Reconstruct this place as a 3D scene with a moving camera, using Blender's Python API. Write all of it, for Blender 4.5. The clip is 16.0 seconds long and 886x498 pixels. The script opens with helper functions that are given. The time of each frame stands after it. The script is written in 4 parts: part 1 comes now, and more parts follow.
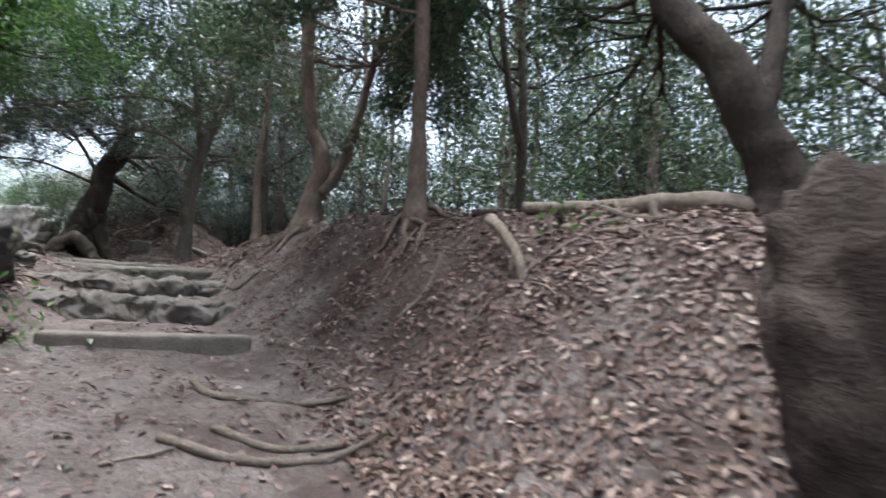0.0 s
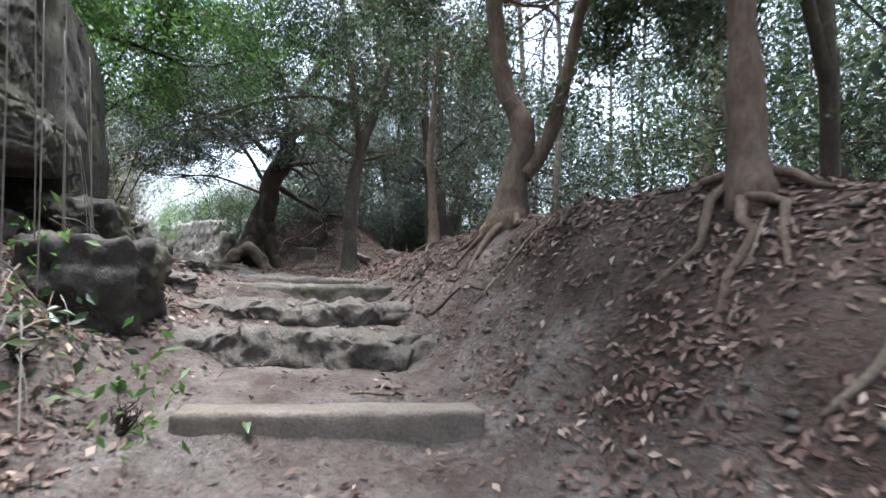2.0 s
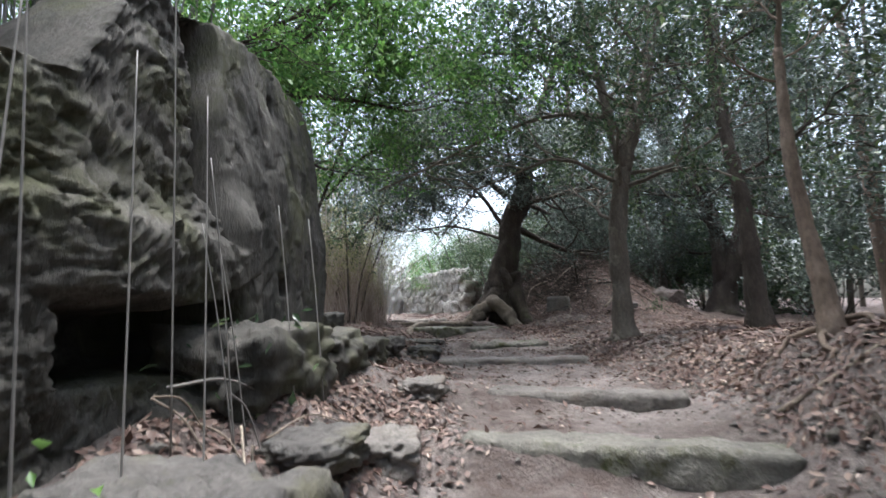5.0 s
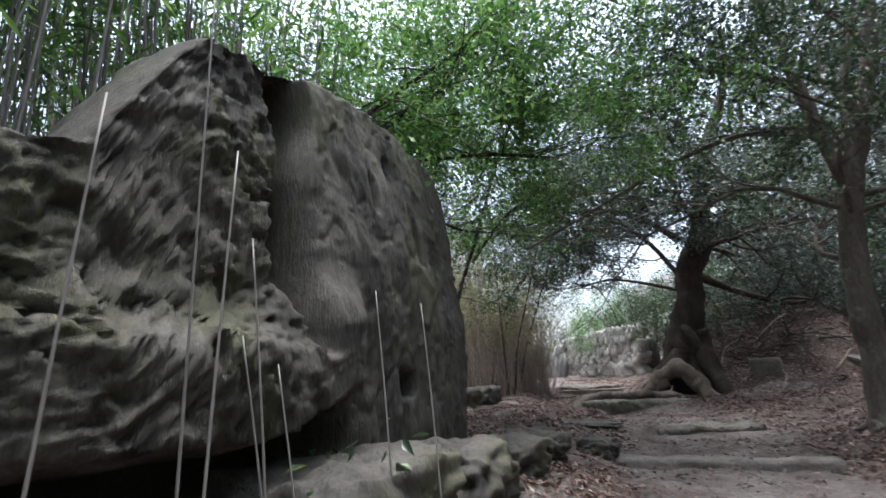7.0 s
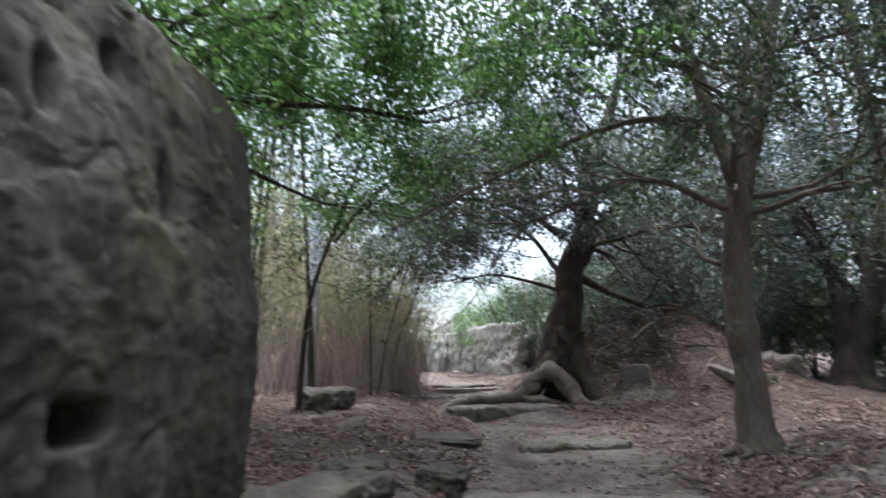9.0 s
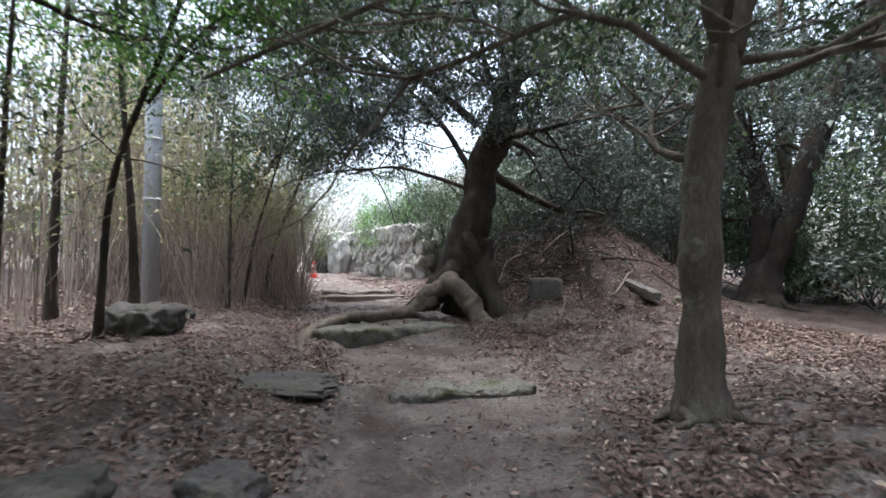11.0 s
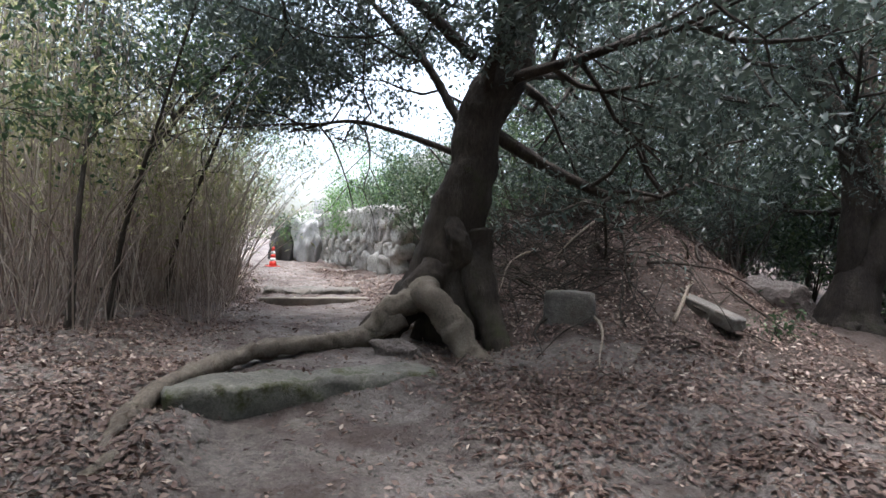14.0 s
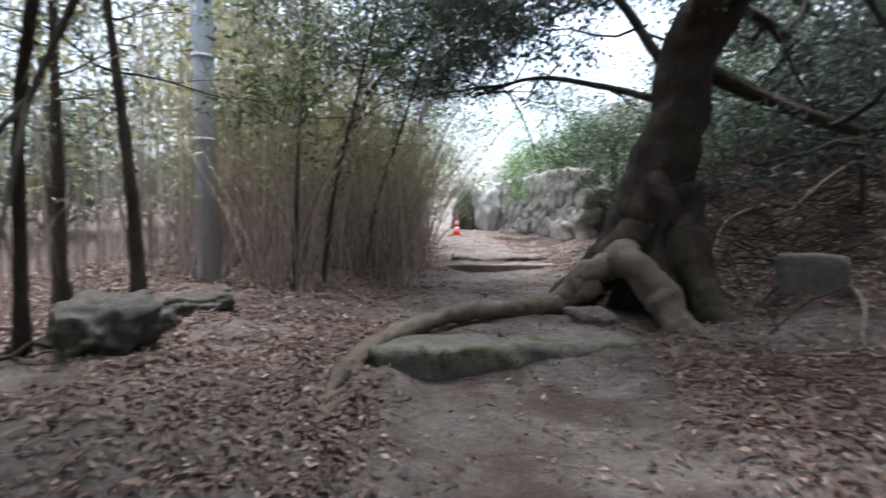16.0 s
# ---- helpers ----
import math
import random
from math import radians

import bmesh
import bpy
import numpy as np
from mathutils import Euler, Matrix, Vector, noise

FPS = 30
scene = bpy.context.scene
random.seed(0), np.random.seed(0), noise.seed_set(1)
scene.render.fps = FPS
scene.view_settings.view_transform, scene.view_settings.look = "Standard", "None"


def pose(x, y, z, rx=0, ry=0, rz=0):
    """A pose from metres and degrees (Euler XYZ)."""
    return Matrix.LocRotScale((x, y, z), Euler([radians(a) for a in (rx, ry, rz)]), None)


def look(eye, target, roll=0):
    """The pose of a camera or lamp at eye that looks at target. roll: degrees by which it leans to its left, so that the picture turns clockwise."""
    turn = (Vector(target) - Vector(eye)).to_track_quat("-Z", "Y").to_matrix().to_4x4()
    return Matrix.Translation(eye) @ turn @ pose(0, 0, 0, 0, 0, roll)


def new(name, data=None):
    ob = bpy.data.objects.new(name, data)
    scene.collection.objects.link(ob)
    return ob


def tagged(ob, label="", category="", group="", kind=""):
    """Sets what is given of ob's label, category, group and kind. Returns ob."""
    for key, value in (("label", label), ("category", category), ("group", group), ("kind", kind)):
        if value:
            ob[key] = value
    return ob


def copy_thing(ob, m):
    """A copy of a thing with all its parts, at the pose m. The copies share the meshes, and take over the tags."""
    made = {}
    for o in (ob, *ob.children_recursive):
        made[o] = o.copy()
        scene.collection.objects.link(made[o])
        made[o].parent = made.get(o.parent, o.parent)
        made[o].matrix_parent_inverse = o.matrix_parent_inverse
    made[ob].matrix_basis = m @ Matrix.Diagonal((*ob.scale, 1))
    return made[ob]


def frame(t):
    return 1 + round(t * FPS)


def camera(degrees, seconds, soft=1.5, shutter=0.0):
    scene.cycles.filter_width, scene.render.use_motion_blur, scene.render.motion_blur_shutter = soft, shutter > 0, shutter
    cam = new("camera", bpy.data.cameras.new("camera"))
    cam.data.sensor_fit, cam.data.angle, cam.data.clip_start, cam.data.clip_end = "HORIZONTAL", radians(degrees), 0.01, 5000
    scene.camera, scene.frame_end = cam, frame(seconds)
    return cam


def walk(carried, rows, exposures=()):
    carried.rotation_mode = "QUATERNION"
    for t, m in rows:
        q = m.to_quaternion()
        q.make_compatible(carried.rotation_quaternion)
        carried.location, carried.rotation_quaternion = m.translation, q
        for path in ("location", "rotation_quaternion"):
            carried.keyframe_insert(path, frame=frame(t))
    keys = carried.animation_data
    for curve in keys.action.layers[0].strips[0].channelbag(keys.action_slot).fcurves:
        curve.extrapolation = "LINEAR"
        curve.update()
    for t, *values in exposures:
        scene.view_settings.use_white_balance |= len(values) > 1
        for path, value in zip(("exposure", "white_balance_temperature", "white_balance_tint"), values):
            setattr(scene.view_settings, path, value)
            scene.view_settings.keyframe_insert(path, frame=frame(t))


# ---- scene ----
cam = camera(81.5, 16.0, shutter=0.5)
SKY, SUN = 0.14, 1.35
PATH = [
    (0, (0.779, 0.462, 2.246), (0.526, 2.436, 2.446), 3.3),
    (0.5, (0.401, 0.862, 2.341), (-0.066, 2.797, 2.535), 2.7),
    (1, (0.005, 1.286, 2.373), (-0.684, 3.154, 2.557), 2.0),
    (1.5, (-0.381, 1.856, 2.49), (-1.159, 3.689, 2.666), 1.6),
    (2, (-0.711, 2.329, 2.493), (-1.486, 4.167, 2.643), 1.7),
    (2.5, (-1.125, 2.903, 2.687), (-1.938, 4.725, 2.829), 1.4),
    (3, (-1.492, 3.437, 2.85), (-2.352, 5.238, 2.989), 1.0),
    (3.5, (-1.72, 3.815, 2.976), (-2.645, 5.582, 3.117), 0.6),
    (4, (-1.967, 3.987, 3.081), (-3.223, 5.533, 3.251), -0.5),
    (4.5, (-2.42, 4.229, 3.091), (-3.862, 5.6, 3.293), -1.1),
    (5, (-2.701, 4.391, 3.305), (-4.198, 5.694, 3.555), -1.5),
    (5.2, (-2.759, 4.48, 3.332), (-4.286, 5.744, 3.602), -1.9),
    (7.3, (-3.576, 5.213, 3.653), (-5.381, 5.915, 4.154), -3.0),
    (7.5, (-3.579, 5.302, 3.661), (-5.396, 5.971, 4.163), -3.1),
    (8, (-3.774, 5.605, 3.579), (-5.594, 6.276, 4.067), -2.8),
    (8.5, (-4.235, 5.945, 3.8), (-5.979, 6.801, 4.273), -1.9),
    (9, (-4.533, 6.344, 3.812), (-6.131, 7.467, 4.245), -0.9),
    (9.5, (-4.813, 6.737, 3.945), (-6.303, 8.035, 4.259), -0.4),
    (10, (-5.208, 7.184, 3.907), (-6.667, 8.536, 4.11), 0.0),
    (10.2, (-5.321, 7.385, 3.963), (-6.779, 8.745, 4.127), -0.1),
    (12.3, (-7.242, 9.545, 4.084), (-8.652, 10.963, 4.042), 2.5),
    (12.5, (-7.423, 9.75, 4.061), (-8.836, 11.165, 4.019), 2.4),
    (13, (-7.866, 10.309, 4.075), (-9.285, 11.718, 4.053), 2.4),
    (13.5, (-8.21, 10.682, 4.231), (-9.627, 12.094, 4.22), 2.3),
    (14, (-8.3, 10.812, 4.241), (-9.713, 12.227, 4.227), 2.4),
    (14.5, (-8.44, 10.811, 4.216), (-9.852, 12.227, 4.175), 2.5),
    (15, (-8.508, 10.804, 4.217), (-9.936, 12.203, 4.145), 2.3),
    (15.5, (-8.591, 10.873, 4.183), (-10.207, 12.045, 4.06), 1.3),
    (16, (-8.641, 10.844, 4.16), (-10.439, 11.708, 4.009), 0.3),
]
WALK_EXPOSURES = [(t, stops, 5850, 9) for t, stops in [(0.0, 1.95), (1.5, 2.25), (3.0, 2.1), (5.0, 2.15), (7.5, 1.85), (8.5, 2.05), (10.0, 2.15), (12.5, 2.15), (14.0, 2.15), (16.0, 2.05)]]
walk(cam, [(t, look(eye, target, roll)) for t, eye, target, roll in PATH], WALK_EXPOSURES)

# ---- world and light ----
world = bpy.data.worlds.new("overcast_sky")
scene.world = world
world.use_nodes = True
wn = world.node_tree.nodes
wl = world.node_tree.links
sky = wn.new("ShaderNodeTexSky")
sky.sky_type = "NISHITA"
sky.sun_disc = False
sky.sun_elevation = radians(84)
sky.sun_rotation = radians(-76)
sky.dust_density = 6.0
sky.air_density = 1.2
pale = wn.new("ShaderNodeHueSaturation")
pale.inputs["Saturation"].default_value = 0.62
wl.new(sky.outputs[0], pale.inputs["Color"])
wl.new(pale.outputs[0], wn["Background"].inputs[0])
wn["Background"].inputs[1].default_value = SKY
sun = new("sun", bpy.data.lights.new("sun", "SUN"))
sun.data.energy = SUN
sun.data.angle = radians(30)
sun.data.color = (1.0, 0.97, 0.93)
sun.matrix_world = look((-10, 10, 42), (-6, 9, 2))


# ---- materials ----
def ramp_to(nt, fac, stops):
    node = nt.nodes.new("ShaderNodeValToRGB")
    els = node.color_ramp.elements
    while len(els) < len(stops):
        els.new(0.5)
    for el, (p, c) in zip(els, stops):
        el.position = p
        el.color = (*c, 1)
    nt.links.new(fac, node.inputs[0])
    return node.outputs[0]


def noise_node(nt, scale, detail=6, rough=0.6, stretch=None, which="Object"):
    tc = nt.nodes.new("ShaderNodeTexCoord")
    src = tc.outputs[which]
    if stretch:
        mp = nt.nodes.new("ShaderNodeMapping")
        mp.inputs["Scale"].default_value = stretch
        nt.links.new(src, mp.inputs[0])
        src = mp.outputs[0]
    n = nt.nodes.new("ShaderNodeTexNoise")
    n.inputs["Scale"].default_value = scale
    n.inputs["Detail"].default_value = detail
    n.inputs["Roughness"].default_value = rough
    nt.links.new(src, n.inputs["Vector"])
    return n.outputs["Fac"]


def mixed(nt, fac, a, b, blend="MIX"):
    m = nt.nodes.new("ShaderNodeMix")
    m.data_type = "RGBA"
    m.blend_type = blend
    for sock, v in ((m.inputs[0], fac), (m.inputs[6], a), (m.inputs[7], b)):
        if isinstance(v, (int, float)):
            sock.default_value = v
        elif isinstance(v, tuple):
            sock.default_value = (*v, 1)
        else:
            nt.links.new(v, sock)
    return m.outputs[2]


def surface(name, stops, scale=3.0, fine=40.0, bump=0.4, dist=0.02, rough=0.9, stretch=None, patch=None, patch_scale=1.2, patch_at=(0.5, 0.62), which="Object", metal=0.0, random_tint=0.0):
    mat = bpy.data.materials.new(name)
    mat.use_nodes = True
    nt = mat.node_tree
    bsdf = nt.nodes["Principled BSDF"]
    big = noise_node(nt, scale, 8, 0.65, stretch, which)
    small = noise_node(nt, fine, 5, 0.7, stretch, which)
    col = ramp_to(nt, big, stops)
    dark = ramp_to(nt, small, [(0.3, (0.55, 0.55, 0.55)), (0.7, (1.25, 1.25, 1.25))])
    col = mixed(nt, 0.8, col, dark, "MULTIPLY")
    if patch:
        pm = ramp_to(nt, noise_node(nt, patch_scale, 9, 0.7, None, which), [(patch_at[0], (0, 0, 0)), (patch_at[1], (1, 1, 1))])
        col = mixed(nt, pm, col, patch)
    if random_tint:
        oi = nt.nodes.new("ShaderNodeObjectInfo")
        rr = ramp_to(nt, oi.outputs["Random"], [(0.0, (1 - random_tint,) * 3), (1.0, (1 + random_tint,) * 3)])
        col = mixed(nt, 1.0, col, rr, "MULTIPLY")
    nt.links.new(col, bsdf.inputs["Base Color"])
    bsdf.inputs["Roughness"].default_value = rough
    bsdf.inputs["Metallic"].default_value = metal
    bsdf.inputs["Specular IOR Level"].default_value = 0.25
    add = nt.nodes.new("ShaderNodeMath")
    nt.links.new(big, add.inputs[0])
    nt.links.new(small, add.inputs[1])
    bp = nt.nodes.new("ShaderNodeBump")
    bp.inputs["Strength"].default_value = bump
    bp.inputs["Distance"].default_value = dist
    nt.links.new(add.outputs[0], bp.inputs["Height"])
    nt.links.new(bp.outputs[0], bsdf.inputs["Normal"])
    return mat


def leaf_surface(name, stops, see_through=0.35, rough=0.45):
    mat = bpy.data.materials.new(name)
    mat.use_nodes = True
    nt = mat.node_tree
    bsdf = nt.nodes["Principled BSDF"]
    geo = nt.nodes.new("ShaderNodeNewGeometry")
    col = ramp_to(nt, geo.outputs["Random Per Island"], stops)
    nt.links.new(col, bsdf.inputs["Base Color"])
    bsdf.inputs["Roughness"].default_value = rough
    bsdf.inputs["Specular IOR Level"].default_value = 0.5
    if see_through:
        tr = nt.nodes.new("ShaderNodeBsdfTranslucent")
        nt.links.new(col, tr.inputs[0])
        mx = nt.nodes.new("ShaderNodeMixShader")
        mx.inputs[0].default_value = see_through
        nt.links.new(bsdf.outputs[0], mx.inputs[1])
        nt.links.new(tr.outputs[0], mx.inputs[2])
        nt.links.new(mx.outputs[0], nt.nodes["Material Output"].inputs[0])
    return mat


SOIL = surface("soil", [(0.25, (0.12, 0.097, 0.086)), (0.5, (0.21, 0.18, 0.162)), (0.75, (0.33, 0.295, 0.272))], 1.7, 26, 1.0, 0.06, 0.95, None, (0.10, 0.076, 0.066), 1.1, (0.46, 0.62))
# bank earth: shade under the leaning tree is put into these darker soil colours
BANK = surface("shaded_earth", [(0.25, (0.035, 0.026, 0.021)), (0.5, (0.075, 0.058, 0.048)), (0.75, (0.13, 0.104, 0.088))], 2.6, 22, 1.0, 0.07, 0.95, None, (0.05, 0.037, 0.03), 1.6, (0.46, 0.62))
GROUND = surface("trodden_soil", [(0.25, (0.12, 0.097, 0.086)), (0.5, (0.21, 0.18, 0.162)), (0.75, (0.33, 0.295, 0.272))], 1.7, 26, 1.0, 0.06, 0.95, None, (0.10, 0.076, 0.066), 1.1, (0.46, 0.62))


def darken_soil(mat):
    """Darkens the soil where the ground's own layer says so."""
    nt = mat.node_tree
    col = nt.nodes["Principled BSDF"].inputs["Base Color"]
    src = col.links[0].from_socket
    layer = nt.nodes.new("ShaderNodeAttribute")
    layer.attribute_name = "darkened"
    nt.links.new(mixed(nt, layer.outputs["Fac"], src, mixed(nt, 1.0, src, (0.52, 0.46, 0.43), "MULTIPLY")), col)


darken_soil(GROUND)
STONE = surface("stone", [(0.25, (0.085, 0.076, 0.068)), (0.5, (0.165, 0.15, 0.133)), (0.75, (0.26, 0.24, 0.218))], 2.4, 30, 0.8, 0.03, 0.9, None, (0.12, 0.10, 0.08), 1.7, (0.5, 0.66), random_tint=0.15)
MOSSY = surface("mossy_stone", [(0.25, (0.09, 0.085, 0.075)), (0.5, (0.17, 0.16, 0.135)), (0.75, (0.27, 0.255, 0.22))], 2.4, 30, 0.8, 0.03, 0.9, None, (0.07, 0.075, 0.032), 2.6, (0.52, 0.64))
CLIFF = surface("cliff_rock", [(0.25, (0.032, 0.031, 0.027)), (0.42, (0.065, 0.061, 0.053)), (0.55, (0.095, 0.088, 0.076)), (0.75, (0.155, 0.144, 0.126))], 2.2, 38, 0.8, 0.025, 0.95, (1, 1, 0.28), (0.085, 0.085, 0.05), 1.1, (0.5, 0.64))
DARKROCK = surface("dark_rock", [(0.25, (0.05, 0.046, 0.043)), (0.5, (0.095, 0.088, 0.08)), (0.75, (0.155, 0.143, 0.13))], 2.0, 26, 0.8, 0.03, 0.9, None, (0.09, 0.085, 0.05), 1.5, (0.52, 0.68))
BARK = surface("bark_grey", [(0.25, (0.07, 0.058, 0.046)), (0.5, (0.14, 0.118, 0.095)), (0.75, (0.24, 0.21, 0.17))], 4.0, 40, 0.8, 0.03, 0.92, (1, 1, 0.3), (0.25, 0.225, 0.18), 2.4, (0.55, 0.65))
BARK_TAN = surface("bark_tan", [(0.25, (0.10, 0.075, 0.058)), (0.5, (0.19, 0.145, 0.112)), (0.75, (0.29, 0.23, 0.185))], 3.0, 36, 0.7, 0.03, 0.92, (1, 1, 0.35), (0.10, 0.075, 0.055), 1.8, (0.54, 0.66))
BARK_DARK = surface("bark_dark", [(0.25, (0.03, 0.024, 0.019)), (0.5, (0.065, 0.052, 0.042)), (0.75, (0.12, 0.10, 0.08))], 3.5, 34, 0.9, 0.04, 0.92, (1, 1, 0.4), (0.06, 0.06, 0.03), 1.4, (0.56, 0.7))
ROOT = surface("root_bark", [(0.25, (0.10, 0.08, 0.06)), (0.5, (0.18, 0.15, 0.118)), (0.75, (0.27, 0.235, 0.19))], 4.0, 38, 0.8, 0.03, 0.92, None, (0.09, 0.07, 0.055), 2.0, (0.54, 0.66))
DEADWOOD = surface("dead_wood", [(0.25, (0.15, 0.115, 0.085)), (0.5, (0.25, 0.205, 0.16)), (0.75, (0.36, 0.31, 0.25))], 5.0, 40, 0.6, 0.02, 0.9, (1, 1, 0.3))
TIMBER = surface("weathered_timber", [(0.25, (0.13, 0.11, 0.09)), (0.5, (0.205, 0.18, 0.15)), (0.75, (0.27, 0.24, 0.205))], 3.0, 50, 0.5, 0.02, 0.9)
POLE_GREY = surface("galvanised_grey", [(0.25, (0.42, 0.45, 0.50)), (0.5, (0.52, 0.55, 0.60)), (0.75, (0.62, 0.65, 0.70))], 2.0, 60, 0.1, 0.004, 0.55, (1, 1, 0.3), (0.34, 0.34, 0.34), 3.0, (0.6, 0.7))
PALESTONE = surface("pale_granite", [(0.25, (0.33, 0.32, 0.30)), (0.5, (0.45, 0.44, 0.42)), (0.75, (0.56, 0.55, 0.52))], 2.0, 30, 0.5, 0.02, 0.9, None, (0.22, 0.22, 0.19), 1.6, (0.54, 0.68), random_tint=0.15)
WALLSTONE = surface("wall_stone", [(0.25, (0.28, 0.27, 0.245)), (0.5, (0.43, 0.41, 0.375)), (0.75, (0.56, 0.54, 0.50))], 1.8, 26, 0.8, 0.04, 0.92, None, (0.17, 0.155, 0.125), 1.3, (0.5, 0.66), random_tint=0.25)
RED = surface("cone_red", [(0.3, (0.55, 0.035, 0.025)), (0.7, (0.68, 0.06, 0.04))], 8.0, 60, 0.05, 0.002, 0.5)
WHITE = surface("cone_white", [(0.3, (0.72, 0.72, 0.70)), (0.7, (0.82, 0.82, 0.80))], 8.0, 60, 0.05, 0.002, 0.5)
LEAF = leaf_surface("evergreen_leaves", [(0.0, (0.032, 0.055, 0.028)), (0.45, (0.055, 0.092, 0.046)), (0.8, (0.09, 0.135, 0.06)), (1.0, (0.15, 0.18, 0.08))], 0.38, 0.32)
LEAF_GREY = leaf_surface("dusky_leaves", [(0.0, (0.045, 0.06, 0.048)), (0.5, (0.08, 0.105, 0.085)), (1.0, (0.14, 0.165, 0.13))], 0.33, 0.32)
LEAF_BRIGHT = leaf_surface("fresh_leaves", [(0.0, (0.05, 0.12, 0.03)), (0.5, (0.10, 0.21, 0.045)), (1.0, (0.18, 0.29, 0.08))], 0.55, 0.35)
LEAF_OLIVE = leaf_surface("bamboo_leaves", [(0.0, (0.20, 0.22, 0.08)), (0.5, (0.34, 0.34, 0.16)), (1.0, (0.52, 0.48, 0.30))], 0.5, 0.5)
LITTER = leaf_surface("fallen_leaves", [(0.0, (0.055, 0.027, 0.019)), (0.4, (0.105, 0.06, 0.044)), (0.75, (0.155, 0.10, 0.078)), (0.94, (0.26, 0.185, 0.143)), (1.0, (0.42, 0.345, 0.28))], 0.1, 0.6)
CANE = leaf_surface("dry_canes", [(0.0, (0.21, 0.16, 0.135)), (0.5, (0.40, 0.325, 0.275)), (0.85, (0.54, 0.465, 0.395)), (1.0, (0.68, 0.61, 0.52))], 0.25, 0.7)
CANE_GREY = leaf_surface("grey_canes", [(0.0, (0.09, 0.08, 0.075)), (0.5, (0.17, 0.155, 0.14)), (1.0, (0.29, 0.265, 0.235))], 0.0, 0.6)


# ---- builders ----
rng = np.random.default_rng(7)


def mesh_of(name, verts, faces, mat, smooth=True):
    me = bpy.data.meshes.new(name)
    verts = np.asarray(verts, np.float32)
    if isinstance(faces, np.ndarray):
        n, k = faces.shape
        me.vertices.add(len(verts))
        me.vertices.foreach_set("co", verts.ravel())
        me.loops.add(n * k)
        me.loops.foreach_set("vertex_index", faces.astype(np.int32).ravel())
        me.polygons.add(n)
        me.polygons.foreach_set("loop_start", np.arange(0, n * k, k, dtype=np.int32))
        me.update(calc_edges=True)
    else:
        me.from_pydata([tuple(v) for v in verts], [], faces)
    me.materials.append(mat)
    if smooth:
        me.polygons.foreach_set("use_smooth", np.ones(len(me.polygons), bool))
    me.update()
    return me


def part(name, me, parent, label=""):
    ob = new(name, me)
    ob.parent = parent
    if label:
        tagged(ob, label)
    return ob


def thing(name, at, label, category, group="", kind=""):
    ob = new(name)
    ob.location = at
    return tagged(ob, label, category, group, kind)


def fbm(p, scale, octaves=4, seed=0.0, hurst=1.0):
    """Smooth noise for rows of points."""
    p = np.asarray(p, float)
    if p.ndim == 1:
        p = p[None]
    off = Vector((seed * 13.7, seed * 7.3, seed * 3.1))
    return np.array([noise.fractal(Vector(q) * scale + off, hurst, 2.0, octaves) for q in p])


class Tubes:
    """Tapering tubes gathered into one mesh."""

    def __init__(self):
        self.v, self.f, self.n = [], [], 0

    def add(self, pts, radii, sides=8, rough=0.0, seed=0.0, close=True):
        pts = np.asarray(pts, float)
        radii = np.asarray(radii, float)
        tang = np.gradient(pts, axis=0)
        tang /= np.linalg.norm(tang, axis=1, keepdims=True) + 1e-9
        ref = np.array([0.31, 0.95, 0.05]) if abs(tang[0][2]) > 0.7 else np.array([0.0, 0.0, 1.0])
        a = np.cross(tang, ref)
        a /= np.linalg.norm(a, axis=1, keepdims=True) + 1e-9
        b = np.cross(tang, a)
        th = np.linspace(0, 2 * np.pi, sides, endpoint=False)
        ring = a[:, None] * np.cos(th)[None, :, None] + b[:, None] * np.sin(th)[None, :, None]
        rr = radii[:, None] * np.ones((1, sides))
        if rough:
            q = (pts[:, None] + ring * radii[:, None, None]).reshape(-1, 3)
            rr = rr * (1 + rough * fbm(q, 1.6 / max(radii.max(), 0.02) * 0.35, 4, seed).reshape(rr.shape) + rough * 0.5 * fbm(q, 2.2 / max(radii.max(), 0.02), 3, seed + 5).reshape(rr.shape))
        verts = (pts[:, None] + ring * rr[:, :, None]).reshape(-1, 3)
        m = len(pts)
        for i in range(m - 1):
            for j in range(sides):
                k = (j + 1) % sides
                o = self.n + i * sides
                self.f.append((o + j, o + k, o + sides + k, o + sides + j))
        if close:
            self.f.append(tuple(self.n + (m - 1) * sides + j for j in range(sides)))
            self.f.append(tuple(self.n + j for j in reversed(range(sides))))
        self.v.append(verts)
        self.n += len(verts)

    def mesh(self, name, mat):
        return mesh_of(name, np.concatenate(self.v), self.f, mat)


def curve_through(pts, n):
    """A smooth run of n points through a few knots (Catmull-Rom)."""
    p = np.asarray(pts, float)
    p = np.concatenate([[2 * p[0] - p[1]], p, [2 * p[-1] - p[-2]]])
    t = np.linspace(0, len(p) - 3 - 1e-6, n)
    i = t.astype(int)
    u = (t - i)[:, None]
    a, b, c, d = p[i], p[i + 1], p[i + 2], p[i + 3]
    return 0.5 * (2 * b + (c - a) * u + (2 * a - 5 * b + 4 * c - d) * u**2 + (3 * b - a - 3 * c + d) * u**3)


